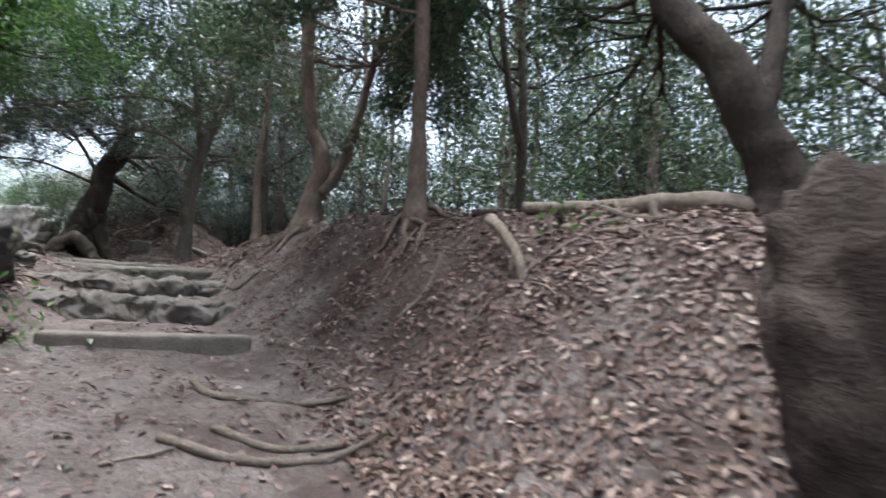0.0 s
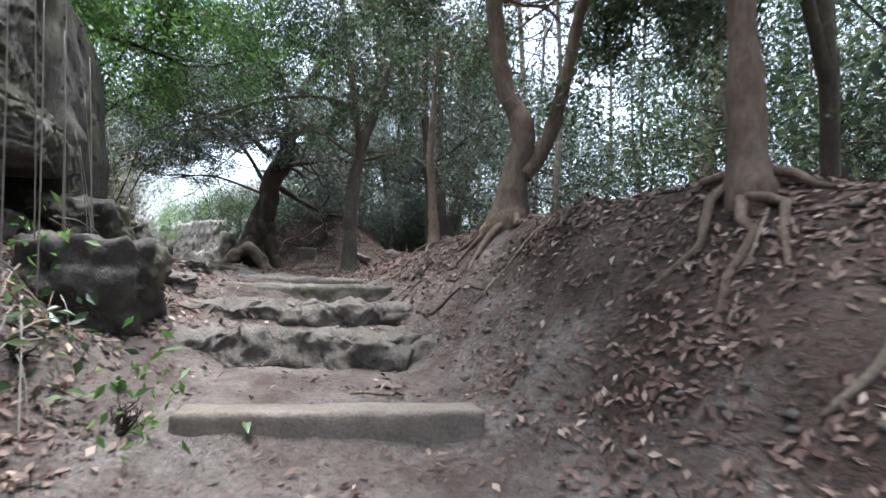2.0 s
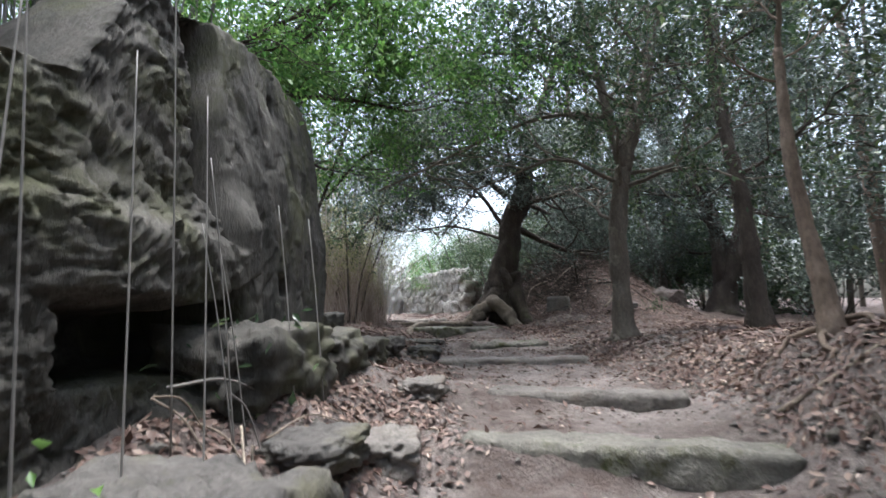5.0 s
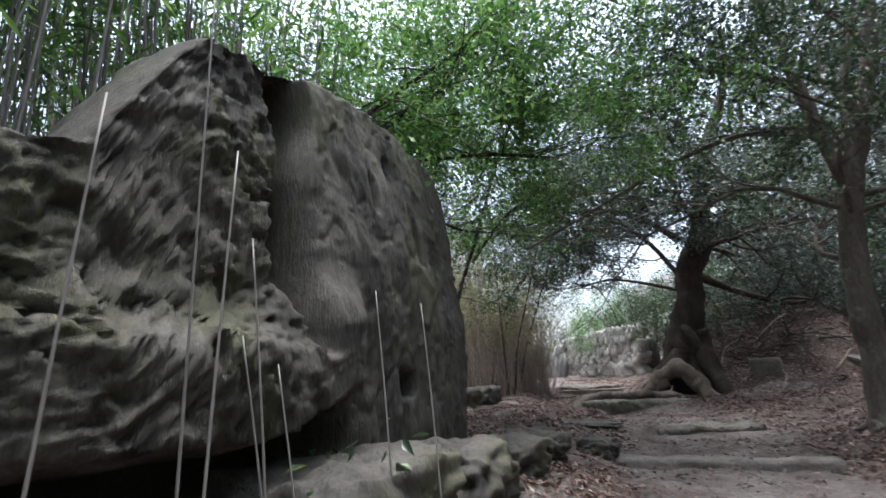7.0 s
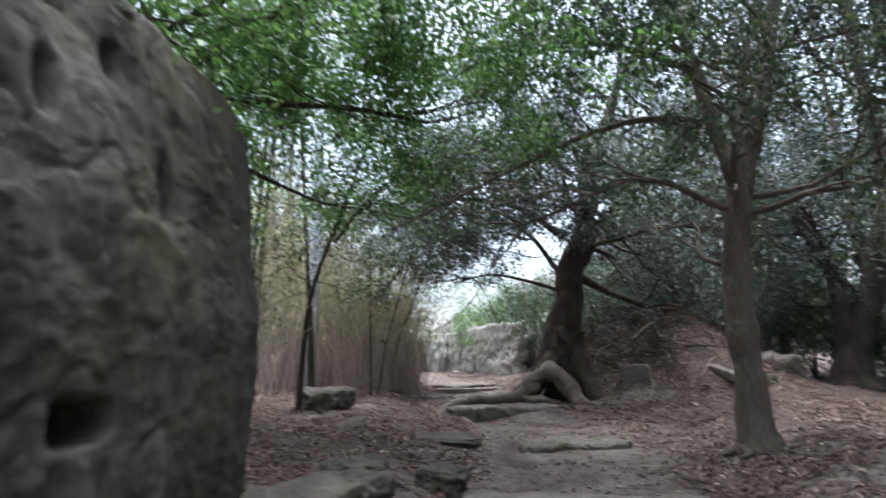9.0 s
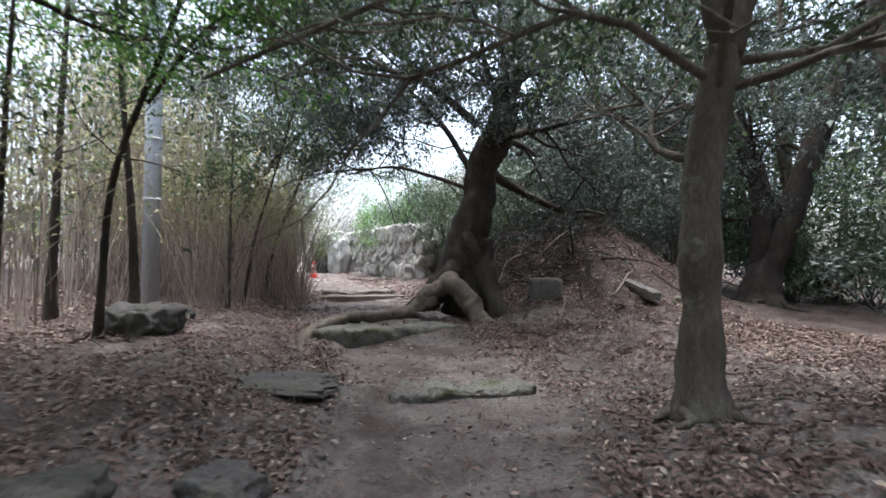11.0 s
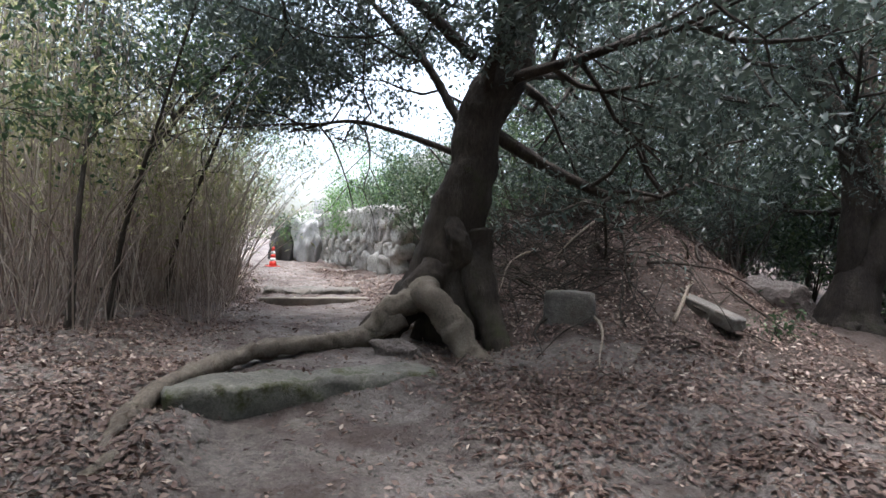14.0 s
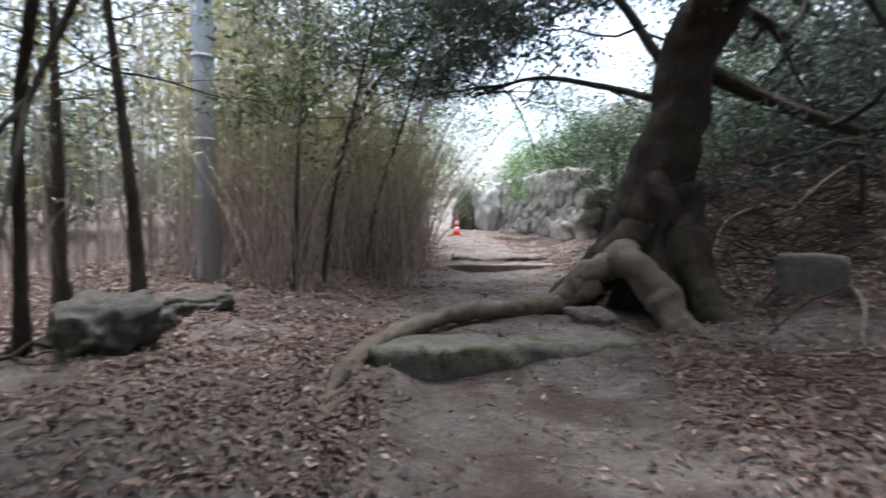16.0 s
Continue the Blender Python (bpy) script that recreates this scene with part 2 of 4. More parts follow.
def leaf_mesh(name, at, size, mat, slim=0.42, droop=0.4, flat=0.0, normals=None):
    """Many small pointed leaves, each folded along its rib: four corners, two triangles."""
    n = len(at)
    d = rng.normal(size=(n, 3))
    d[:, 2] = d[:, 2] * (1 - flat) - droop * (1 - flat)
    if normals is not None:
        d -= normals * (d * normals).sum(1, keepdims=True)
        d += normals * rng.normal(0.0, 0.25, (n, 1))
    d /= np.linalg.norm(d, axis=1, keepdims=True) + 1e-9
    up = normals + rng.normal(0, 0.25, (n, 3)) if normals is not None else rng.normal(size=(n, 3)) + np.array([0, 0, 0.8])
    s = np.cross(d, up)
    s /= np.linalg.norm(s, axis=1, keepdims=True) + 1e-9
    nn = np.cross(s, d)
    ln = (size * rng.uniform(0.6, 1.3, n))[:, None]
    w = ln * slim * rng.uniform(0.7, 1.2, (n, 1))
    lift = nn * ln * rng.uniform(0.02, 0.2, (n, 1))
    v = np.stack([at, at + d * ln * 0.45 + s * w * 0.5 + lift, at + d * ln, at + d * ln * 0.45 - s * w * 0.5 + lift], 1).reshape(-1, 3)
    o = np.arange(n)[:, None] * 4
    f = np.concatenate([o + np.array([0, 1, 2]), o + np.array([0, 2, 3])], 1).reshape(-1, 3)
    return mesh_of(name, v, f, mat, smooth=False)


def grow(tubes, tips, start, way, length, radius, depth, bend=0.35, sides=6, spread=0.8, rise=0.15, fork=0.6):
    """A bough that wanders, tapers and forks; twig points are gathered in tips."""
    k = (2, 4, 6)[min(depth, 2)]
    pts = [np.array(start, float)]
    d = np.array(way, float)
    d /= np.linalg.norm(d)
    for i in range(k):
        d = d + rng.normal(0, bend / 2.2, 3) + np.array([0, 0, rise * 0.3])
        d /= np.linalg.norm(d)
        pts.append(pts[-1] + d * length / k)
    tubes.add(pts, np.linspace(radius, radius * 0.35, k + 1), max(3, sides), close=False)
    if depth <= 0:
        for p in pts[1:]:
            tips.append(p)
        return
    for i in range(2, k + 1):
        for _ in range(2):
            if rng.random() < fork:
                side = rng.normal(size=3)
                side[2] *= 0.5
                nd = (pts[i] - pts[i - 1]) / np.linalg.norm(pts[i] - pts[i - 1]) + spread * side / np.linalg.norm(side)
                grow(tubes, tips, pts[i], nd, length * rng.uniform(0.45, 0.65), radius * 0.45, depth - 1, bend, sides - 1, spread, rise, fork)


def blob(center, size, seed, rough=0.35, scale=1.4, sub=4, squash=0.0, facet=0.0):
    """A rough stone: a ball pushed about by noise at two scales, flattened below."""
    bm = bmesh.new()
    bmesh.ops.create_icosphere(bm, subdivisions=sub, radius=1.0)
    out = Vector((seed * 5.3, seed * 2.1, seed * 9.7))
    for v in bm.verts:
        p = v.co.copy()
        if facet:
            m = max(abs(p.x), abs(p.y), abs(p.z))
            p = p.lerp(p / m, facet)
        k = 1 + rough * noise.fractal(v.co * scale + out, 1.0, 2.0, 3) + rough * 0.4 * noise.fractal(v.co * scale * 3.5 + out, 0.8, 2.0, 4)
        p = p * k
        v.co = Vector((p.x * size[0], p.y * size[1], p.z * size[2]))
    return bm


def bm_mesh(name, bm, mat, smooth=True):
    me = bpy.data.meshes.new(name)
    bm.to_mesh(me)
    bm.free()
    me.materials.append(mat)
    if smooth:
        me.polygons.foreach_set("use_smooth", np.ones(len(me.polygons), bool))
    return me


def stone(name, at, size, turn, seed, mat, label, category="rock", group="", **kw):
    ob = new(name, bm_mesh(name, blob((0, 0, 0), size, seed, **kw), mat))
    ob.matrix_world = pose(*at, 0, 0, turn)
    return tagged(ob, label, category, group)


def rough_block(name, left, right, top_l, top_r, height, depth, mat, rough=0.04, seed=1, round_off=0.03, waves=1.0, cells=(64, 10, 10), lean=0.0):
    """A hewn block between two front corners of its top: a gridded box with worn corners and uneven faces."""
    l, r = np.array(left, float), np.array(right, float)
    ax = r - l
    L = np.linalg.norm(ax)
    ax /= L
    back = np.array([-ax[1], ax[0]])
    bm = bmesh.new()
    bmesh.ops.create_cube(bm, size=1.0)
    nx, ny, nz = cells
    for axis, cuts in ((0, nx), (1, ny), (2, nz)):
        es = [e for e in bm.edges if abs((e.verts[0].co - e.verts[1].co).normalized()[axis]) > 0.9]
        bmesh.ops.subdivide_edges(bm, edges=es, cuts=cuts, use_grid_fill=True)
    o = Vector((seed * 3.3, seed * 1.7, seed * 8.1))
    for v in bm.verts:
        u, w, h = v.co.x + 0.5, v.co.y + 0.5, v.co.z + 0.5
        p = Vector((u * L, w * depth, (h - 1) * height))
        ex = min(u, 1 - u) * L
        ey, ez = min(w, 1 - w) * depth, min(h, 1 - h) * height
        near = sorted((ex, ey, ez))
        if near[1] < round_off:
            k = (round_off - near[1]) * 0.55
            p.x += k * (1 if u < 0.5 else -1) * (ex < round_off)
            p.y += k * (1 if w < 0.5 else -1) * (ey < round_off)
            p.z += k * (1 if h < 0.5 else -1) * (ez < round_off)
        q = p * 2.2 * waves + o
        p.y += rough * 1.6 * noise.fractal(q, 1, 2, 4) * (1 - w) + (1 - h) * -lean
        p.z += rough * noise.fractal(q * 1.3 + Vector((9, 2, 4)), 1, 2, 4) * h
        p.x += rough * 2.0 * noise.fractal(q * 0.9 + Vector((3, 7, 1)), 1, 2, 3)
        p.y += rough * 0.55 * noise.fractal(q * 4.5, 0.8, 2, 4) * (1 - w)
        p.z += rough * 0.4 * noise.fractal(q * 5.0 + Vector((5, 5, 5)), 0.8, 2, 4) * h
        base = l + ax * p.x + back * p.y
        v.co = Vector((base[0], base[1], top_l + (top_r - top_l) * u + p.z))
    me = bm_mesh(name, bm, mat)
    c = np.mean([tuple(v.co) for v in me.vertices], axis=0)
    me.transform(Matrix.Translation(-Vector(c)))
    ob = new(name, me)
    ob.location = c
    return ob


# ---- lie of the land ----
# the trodden line: x, y of each bend
LINE = np.array([(4.6, -9.0), (2.2, -3.0), (0.7, 0.4), (-1.0, 3.0), (-2.4, 4.7), (-3.6, 6.2), (-4.5, 7.25), (-5.5, 8.3), (-7.7, 10.0), (-9.65, 12.1), (-12.35, 13.4), (-17.9, 16.6), (-26.8, 20.3), (-60.0, 33.0)])
SEG = np.linalg.norm(np.diff(LINE, axis=0), axis=1)
ALONG = np.concatenate([[0], np.cumsum(SEG)])


def ways(x, y):
    """How far along the trodden line a place lies, and how far to its right (left: minus)."""
    best = np.full(np.shape(x), 1e9)
    s = np.zeros(np.shape(x))
    d = np.zeros(np.shape(x))
    for i in range(len(SEG)):
        t = (LINE[i + 1] - LINE[i]) / SEG[i]
        u = np.clip((x - LINE[i][0]) * t[0] + (y - LINE[i][1]) * t[1], 0, SEG[i])
        px, py = LINE[i][0] + t[0] * u, LINE[i][1] + t[1] * u
        q = np.hypot(x - px, y - py)
        near = q < best
        side = np.sign((x - px) * t[1] - (y - py) * t[0])
        best = np.where(near, q, best)
        s = np.where(near, ALONG[i] + u, s)
        d = np.where(near, q * side, d)
    return s, d


def s_at(i):
    return ALONG[i]


# height of the trodden line, with a rise at each step
PROFILE = [(0, 0.05), (ALONG[1], 0.4), (ALONG[2], 0.95), (ALONG[3] - 0.05, 1.30), (ALONG[3] + 0.35, 1.44), (ALONG[4] - 0.15, 1.58), (ALONG[4] + 0.15, 1.76), (ALONG[5] - 0.45, 1.82), (ALONG[5] - 0.1, 2.06), (ALONG[5] + 0.2, 2.1), (ALONG[5] + 0.55, 2.26), (ALONG[6] - 0.08, 2.28), (ALONG[6] + 0.15, 2.44), (ALONG[7] - 0.08, 2.45), (ALONG[7] + 0.15, 2.55), (ALONG[8] - 0.08, 2.52), (ALONG[8] + 0.15, 2.62), (ALONG[9] - 0.1, 2.58), (ALONG[9] + 0.2, 2.69), (ALONG[10] - 0.15, 2.7), (ALONG[10] + 0.25, 2.9), (ALONG[11] - 0.1, 2.86), (ALONG[11] + 0.2, 2.97), (ALONG[12], 3.25), (ALONG[13], 4.6)]
# at each bend: foot of the right bank, its crest and height; foot of the left bank, its crest and height
BANKS = np.array([
    (1.2, 2.6, 1.6, 1.2, 3.0, 0.9),
    (1.3, 3.8, 1.6, 1.2, 3.0, 0.9),
    (1.3, 4.2, 1.65, 1.1, 3.0, 0.9),
    (1.0, 3.2, 1.7, 1.2, 2.9, 0.9),
    (0.9, 2.5, 1.5, 1.0, 2.4, 0.75),
    (0.75, 2.2, 1.1, 1.0, 2.3, 0.6),
    (0.8, 1.9, 0.8, 1.0, 2.2, 0.45),
    (0.9, 1.9, 0.42, 0.9, 2.2, 0.4),
    (1.1, 2.6, 0.32, 1.0, 2.6, 0.3),
    (1.0, 3.6, 0.2, 1.2, 3.0, 0.3),
    (1.3, 3.6, 0.2, 1.4, 3.0, 0.15),
    (1.5, 3.5, 0.6, 1.3, 3.0, 0.3),
    (1.6, 4.0, 0.6, 1.3, 3.0, 0.4),
    (2.0, 5.0, 1.0, 1.6, 4.0, 1.0)])


def smooth01(t):
    t = np.clip(t, 0, 1)
    return t * t * (3 - 2 * t)


def land(x, y):
    """Height of the ground."""
    x, y = np.asarray(x, float), np.asarray(y, float)
    s, d = ways(x, y)
    ps, pz = np.array(PROFILE).T
    sharp = np.interp(s, ps, pz)
    soft = np.interp(s, ALONG, np.interp(ALONG, ps, pz)) + 0.05
    k = smooth01((np.abs(d) - 0.7) / 0.5)
    base = sharp * (1 - k) + soft * k
    rf, rc, rh, lf, lc, lh = (np.interp(s, ALONG, BANKS[:, i]) for i in range(6))
    right = rh * smooth01((d - rf) / (rc - rf)) - 0.7 * smooth01((d - rc - 0.5) / 6) * np.minimum(rh, 1.0)
    left = lh * smooth01((-d - lf) / (lc - lf))
    # the soil bank that backs the cliff
    n = 0.68 * x + 0.73 * y + 0.26
    u = -0.73 * x + 0.68 * y
    left = np.maximum(left, (4.3 - base) * smooth01((-n - 0.5) / 0.9) * smooth01((u - 1.0) / 3) * smooth01((10.9 - u) / 0.8))
    z = base + np.where(d > 0, right, left)
    # mound behind the great tree
    z = z + 1.8 * np.exp(-((((x + 13.3) / 2.7) ** 2 + ((y - 20.0) / 2.7) ** 2) ** 1.3))
    far = np.hypot(x + 8, y - 10)
    z = np.where(far > 60, z + (3.0 - z) * smooth01((far - 60) / 60), z)
    return z


def rumple(x, y):
    s, d = ways(x, y)
    q = np.stack([x, y, np.zeros_like(x)], -1)
    k = 0.35 + 0.65 * smooth01((np.abs(d) - 0.6) / 0.7)
    return k * (0.11 * fbm(q, 1.1, 4, 1) + 0.05 * fbm(q, 4.2, 4, 2))


def spaced(lo, hi, step, reach):
    mid = np.arange(lo, hi + step / 2, step)
    grow_by, out, w = 1.25, [], step
    a = hi
    up = []
    while a < reach:
        w *= grow_by
        a += w
        up.append(a)
    w, a, down = step, lo, []
    while a > -reach:
        w *= grow_by
        a -= w
        down.append(a)
    return np.concatenate([down[::-1], mid, up])


gx, gy = spaced(-19.0, 4.0, 0.085, 900.0), spaced(0.5, 20.5, 0.085, 900.0)
XX, YY = np.meshgrid(gx, gy, indexing="ij")
ZZ = land(XX.ravel(), YY.ravel())
inner = (XX.ravel() > -30) & (XX.ravel() < 10) & (YY.ravel() > -8) & (YY.ravel() < 30)
bumps = np.zeros(len(ZZ))
bumps[inner] = rumple(XX.ravel()[inner], YY.ravel()[inner])
ZZ = ZZ + bumps
nx_, ny_ = len(gx), len(gy)
ii, jj = np.meshgrid(np.arange(nx_ - 1), np.arange(ny_ - 1), indexing="ij")
o_ = (ii * ny_ + jj).ravel()
ground_mesh = mesh_of("ground", np.stack([XX.ravel(), YY.ravel(), ZZ], 1), np.stack([o_, o_ + ny_, o_ + ny_ + 1, o_ + 1], 1), GROUND)
ground = tagged(new("ground", ground_mesh), "bare brown trodden soil with roots and fallen leaves", "ground", kind="structure")
# darker soil on the right bank, the mound and the woodland floor
vs, vd = ways(XX.ravel(), YY.ravel())
edge = 0.3 * np.sin(2.3 * XX.ravel() + 1.1 * YY.ravel()) + 0.2 * np.sin(5.1 * YY.ravel() - 3.7 * XX.ravel()) + 2.0 * bumps
bank_at = np.interp(vs, [ALONG[3] - 1.0, ALONG[3] + 2.5, ALONG[6], ALONG[7]], [2.3, 1.5, 1.8, 5.0]) + edge
darkened = np.maximum.reduce([smooth01((vd - bank_at) / 0.5 + 0.5), smooth01((3.4 + edge - np.hypot(XX.ravel() + 12.9, YY.ravel() - 19.2)) / 0.6), smooth01((-4.2 + edge - vd) / 0.6)])
ground_mesh.attributes.new("darkened", "FLOAT", "POINT").data.foreach_set("value", darkened.astype(np.float32))
ZG = ZZ.reshape(nx_, ny_)


def ground_z(x, y):
    """Height of the built ground at places."""
    x, y = np.atleast_1d(np.asarray(x, float)), np.atleast_1d(np.asarray(y, float))
    i = np.clip(np.searchsorted(gx, x) - 1, 0, nx_ - 2)
    j = np.clip(np.searchsorted(gy, y) - 1, 0, ny_ - 2)
    a, b = (x - gx[i]) / (gx[i + 1] - gx[i]), (y - gy[j]) / (gy[j + 1] - gy[j])
    return ZG[i, j] * (1 - a) * (1 - b) + ZG[i + 1, j] * a * (1 - b) + ZG[i, j + 1] * (1 - a) * b + ZG[i + 1, j + 1] * a * b


def gz(x, y):
    return float(ground_z(x, y)[0])

# ---- steps ----
rough_step = rough_block("stone_step", (-4.75, 5.7), (-2.95, 6.87), 2.3, 2.3, 0.34, 0.55, STONE, 0.065, 3, 0.05, waves=1.7, cells=(90, 14, 12))
tagged(rough_step, "rough weathered natural rock step across the path", "step", "path steps")
tagged(rough_block("stone_step", (-4.4, 5.19), (-2.35, 6.45), 2.09, 2.07, 0.42, 0.6, STONE, 0.065, 5, 0.05, waves=1.7, cells=(90, 14, 12), lean=0.12), "rough sloping grey rock step across the path", "step", "path steps")
tagged(rough_block("stone_step", (-5.34, 6.78), (-3.6, 7.75), 2.48, 2.5, 0.28, 0.34, MOSSY, 0.03, 8, 0.035), "long worn stone step with faint moss", "step", "path steps")
tagged(rough_block("stone_step", (-6.16, 7.87), (-4.7, 8.83), 2.59, 2.58, 0.25, 0.34, STONE, 0.025, 9, 0.035), "long worn pale stone step with leaves beside it", "step", "path steps")
tagged(rough_block("stone_step", (-8.47, 9.24), (-6.95, 10.8), 2.65, 2.65, 0.22, 0.3, STONE, 0.025, 11, 0.03), "low worn stone kerb step in the path", "step", "path steps")
tagged(rough_block("stone_step", (-10.1, 11.4), (-9.2, 12.8), 2.72, 2.71, 0.24, 0.35, MOSSY, 0.05, 12, 0.05), "low stone step with green moss on its face", "step", "path steps")
tagged(rough_block("stone_step", (-12.67, 12.14), (-12.07, 14.64), 3.0, 2.92, 0.34, 0.5, MOSSY, 0.035, 14, 0.04), "large curved stone step with mossy green face", "step", "path steps")
tagged(rough_block("stone_step", (-19.1, 16.1), (-18.3, 18.2), 3.1, 3.1, 0.25, 0.7, STONE, 0.05, 16, 0.05), "flat rough natural stone step", "step", "path steps")
timber = rough_block("timber_step", (-3.04, 4.28), (-1.62, 5.2), 1.80, 1.80, 0.27, 0.24, TIMBER, 0.008, 2, 0.015)
tagged(timber, "weathered squared grey timber step in the soil", "step", "path steps")
tagged(rough_block("timber_step", (-2.75, 2.75), (-1.05, 3.85), 1.45, 1.45, 0.22, 0.25, SOIL, 0.02, 4, 0.04), "half-buried worn timber step caked in soil", "step", "path steps")
tagged(rough_block("timber_step", (-18.27, 15.6), (-17.4, 17.7), 3.02, 3.02, 0.25, 0.2, TIMBER, 0.008, 6, 0.015), "straight squared grey beam step across path", "step", "path steps")

# ---- cliff ----
CN, CU = np.array([0.68, 0.73]) / np.hypot(0.68, 0.73), np.array([-0.73, 0.68]) / np.hypot(0.73, 0.68)
CLIFF_TOP = [(3.0, 3.6), (5.0, 4.0), (6.6, 4.35), (7.25, 4.5), (7.55, 5.0), (7.8, 5.35), (8.3, 5.42), (8.9, 5.66), (9.6, 5.78), (10.6, 5.8), (11.0, 5.62), (11.3, 5.3), (11.6, 4.7), (11.75, 4.2)]


def cliff_point(u, z, out):
    p = CN * (-0.26 + out) + CU * u
    return (p[0], p[1], z)


def build_cliff():
    tu, tz = np.array(CLIFF_TOP).T
    nu, nf, nt = 340, 190, 20
    us = np.linspace(3.0, 11.75, nu)
    rows = []
    for u in us:
        top = np.interp(u, tu, tz)
        col = []
        for i in range(nf + nt + 1):
            if i <= nf:
                h = i / nf
                z = 1.7 + (top - 1.7) * h
                out = -0.10 * max(0.0, z - 4.0) ** 1.5
                # hollow under the lip
                lip = 3.46 + 0.10 * (u - 8.0) + 0.06 * math.sin(3 * u)
                hol = smooth01((u - 7.0) / 0.15) * smooth01((8.75 - u) / 0.25) * smooth01((lip - z) / 0.05) * smooth01((z - lip + 0.40) / 0.1)
                out -= 0.75 * float(hol)
                out += 0.16 * float(smooth01((u - 6.9) / 0.3) * smooth01((9.0 - u) / 0.4) * smooth01((z - lip) / 0.03) * smooth01((lip + 0.75 - z) / 0.35))
                # ledge that swells out below
                out += 0.5 * float(smooth01((lip - 0.38 - z) / 0.35)) * float(smooth01((u - 7.2) / 1.0) * smooth01((9.9 - u) / 0.8))
                # upright crack
                cu = 8.42 + 0.05 * math.sin(4 * z) + 0.05 * (z - 4.2)
                out -= 0.75 * math.exp(-(((u - cu + 0.04) / (0.07 + 0.05 * math.sin(3.1 * z + 0.6) ** 2)) ** 4)) * float(smooth01((z - 3.75) / 0.15)) * (0.35 + 0.65 * math.sin(3.1 * z + 0.6) ** 2)
                # short slits high on the smooth face
                for su, sz, sh in ((9.35, 5.0, 0.14), (10.1, 4.75, 0.2), (9.75, 5.35, 0.1)):
                    out -= 0.16 * math.exp(-(((u - su) / 0.035) ** 2 + ((z - sz) / sh) ** 4))
                out -= 0.10 * float(smooth01((cu - u) / 0.1)) * float(smooth01((z - 3.75) / 0.2))
                # small hole
                out -= 0.5 * math.exp(-((((u - 9.65) / 0.12) ** 4 + ((z - 3.58) / 0.08) ** 4)))
            else:
                h = (i - nf) / nt
                z = top + 0.10 * math.sin(h * 3.14) - 1.2 * h**2
                out = -0.10 * max(0.0, top - 4.0) ** 1.5 - 1.9 * h
            endk = float(smooth01((u - 11.0) / 0.75))
            out -= 1.9 * endk**2
            col.append((u, z, out))
        rows.append(col)
    pts = np.array(rows).reshape(-1, 3)
    base = np.array([cliff_point(*p) for p in pts])
    side = smooth01((8.4 - pts[:, 0]) / 0.1)
    wob = (0.05 + 0.02 * side) * fbm(base * np.array([1, 1, 0.7]), 0.9, 3, 3)
    wob += (0.014 + 0.024 * side) * fbm(base, 3.2, 6, 4, 0.4)
    # rain-worn upright flutes
    wob += (1 - side) * 0.022 * fbm(base * np.array([1, 1, 0.16]), 6.0, 3, 15)
    wob += (0.004 + 0.012 * side) * fbm(base, 13.0, 4, 8, 0.3)
    # crevices, and pits on the weathered part
    vein = np.clip(1 - np.abs(fbm(base * np.array([1, 1, 0.55]), 1.3, 3, 12)) / 0.035, 0, 1)
    wob -= (0.02 + 0.03 * side) * vein
    wob -= np.maximum(0, fbm(base, 9.0, 3, 6) - 0.25) * (0.012 + 0.06 * side)
    base[:, :2] += CN[None] * wob[:, None]
    base[:, 2] += 0.05 * fbm(base, 2.0, 3, 5)
    m = nf + nt + 1
    i, j = np.meshgrid(np.arange(nu - 1), np.arange(m - 1), indexing="ij")
    o = (i * m + j).ravel()
    ob = new("cliff", mesh_of("cliff", base, np.stack([o, o + m, o + m + 1, o + 1], 1), CLIFF))
    return tagged(ob, "tall pitted tan rock outcrop with crack and dark hollow", "rock")


build_cliff()

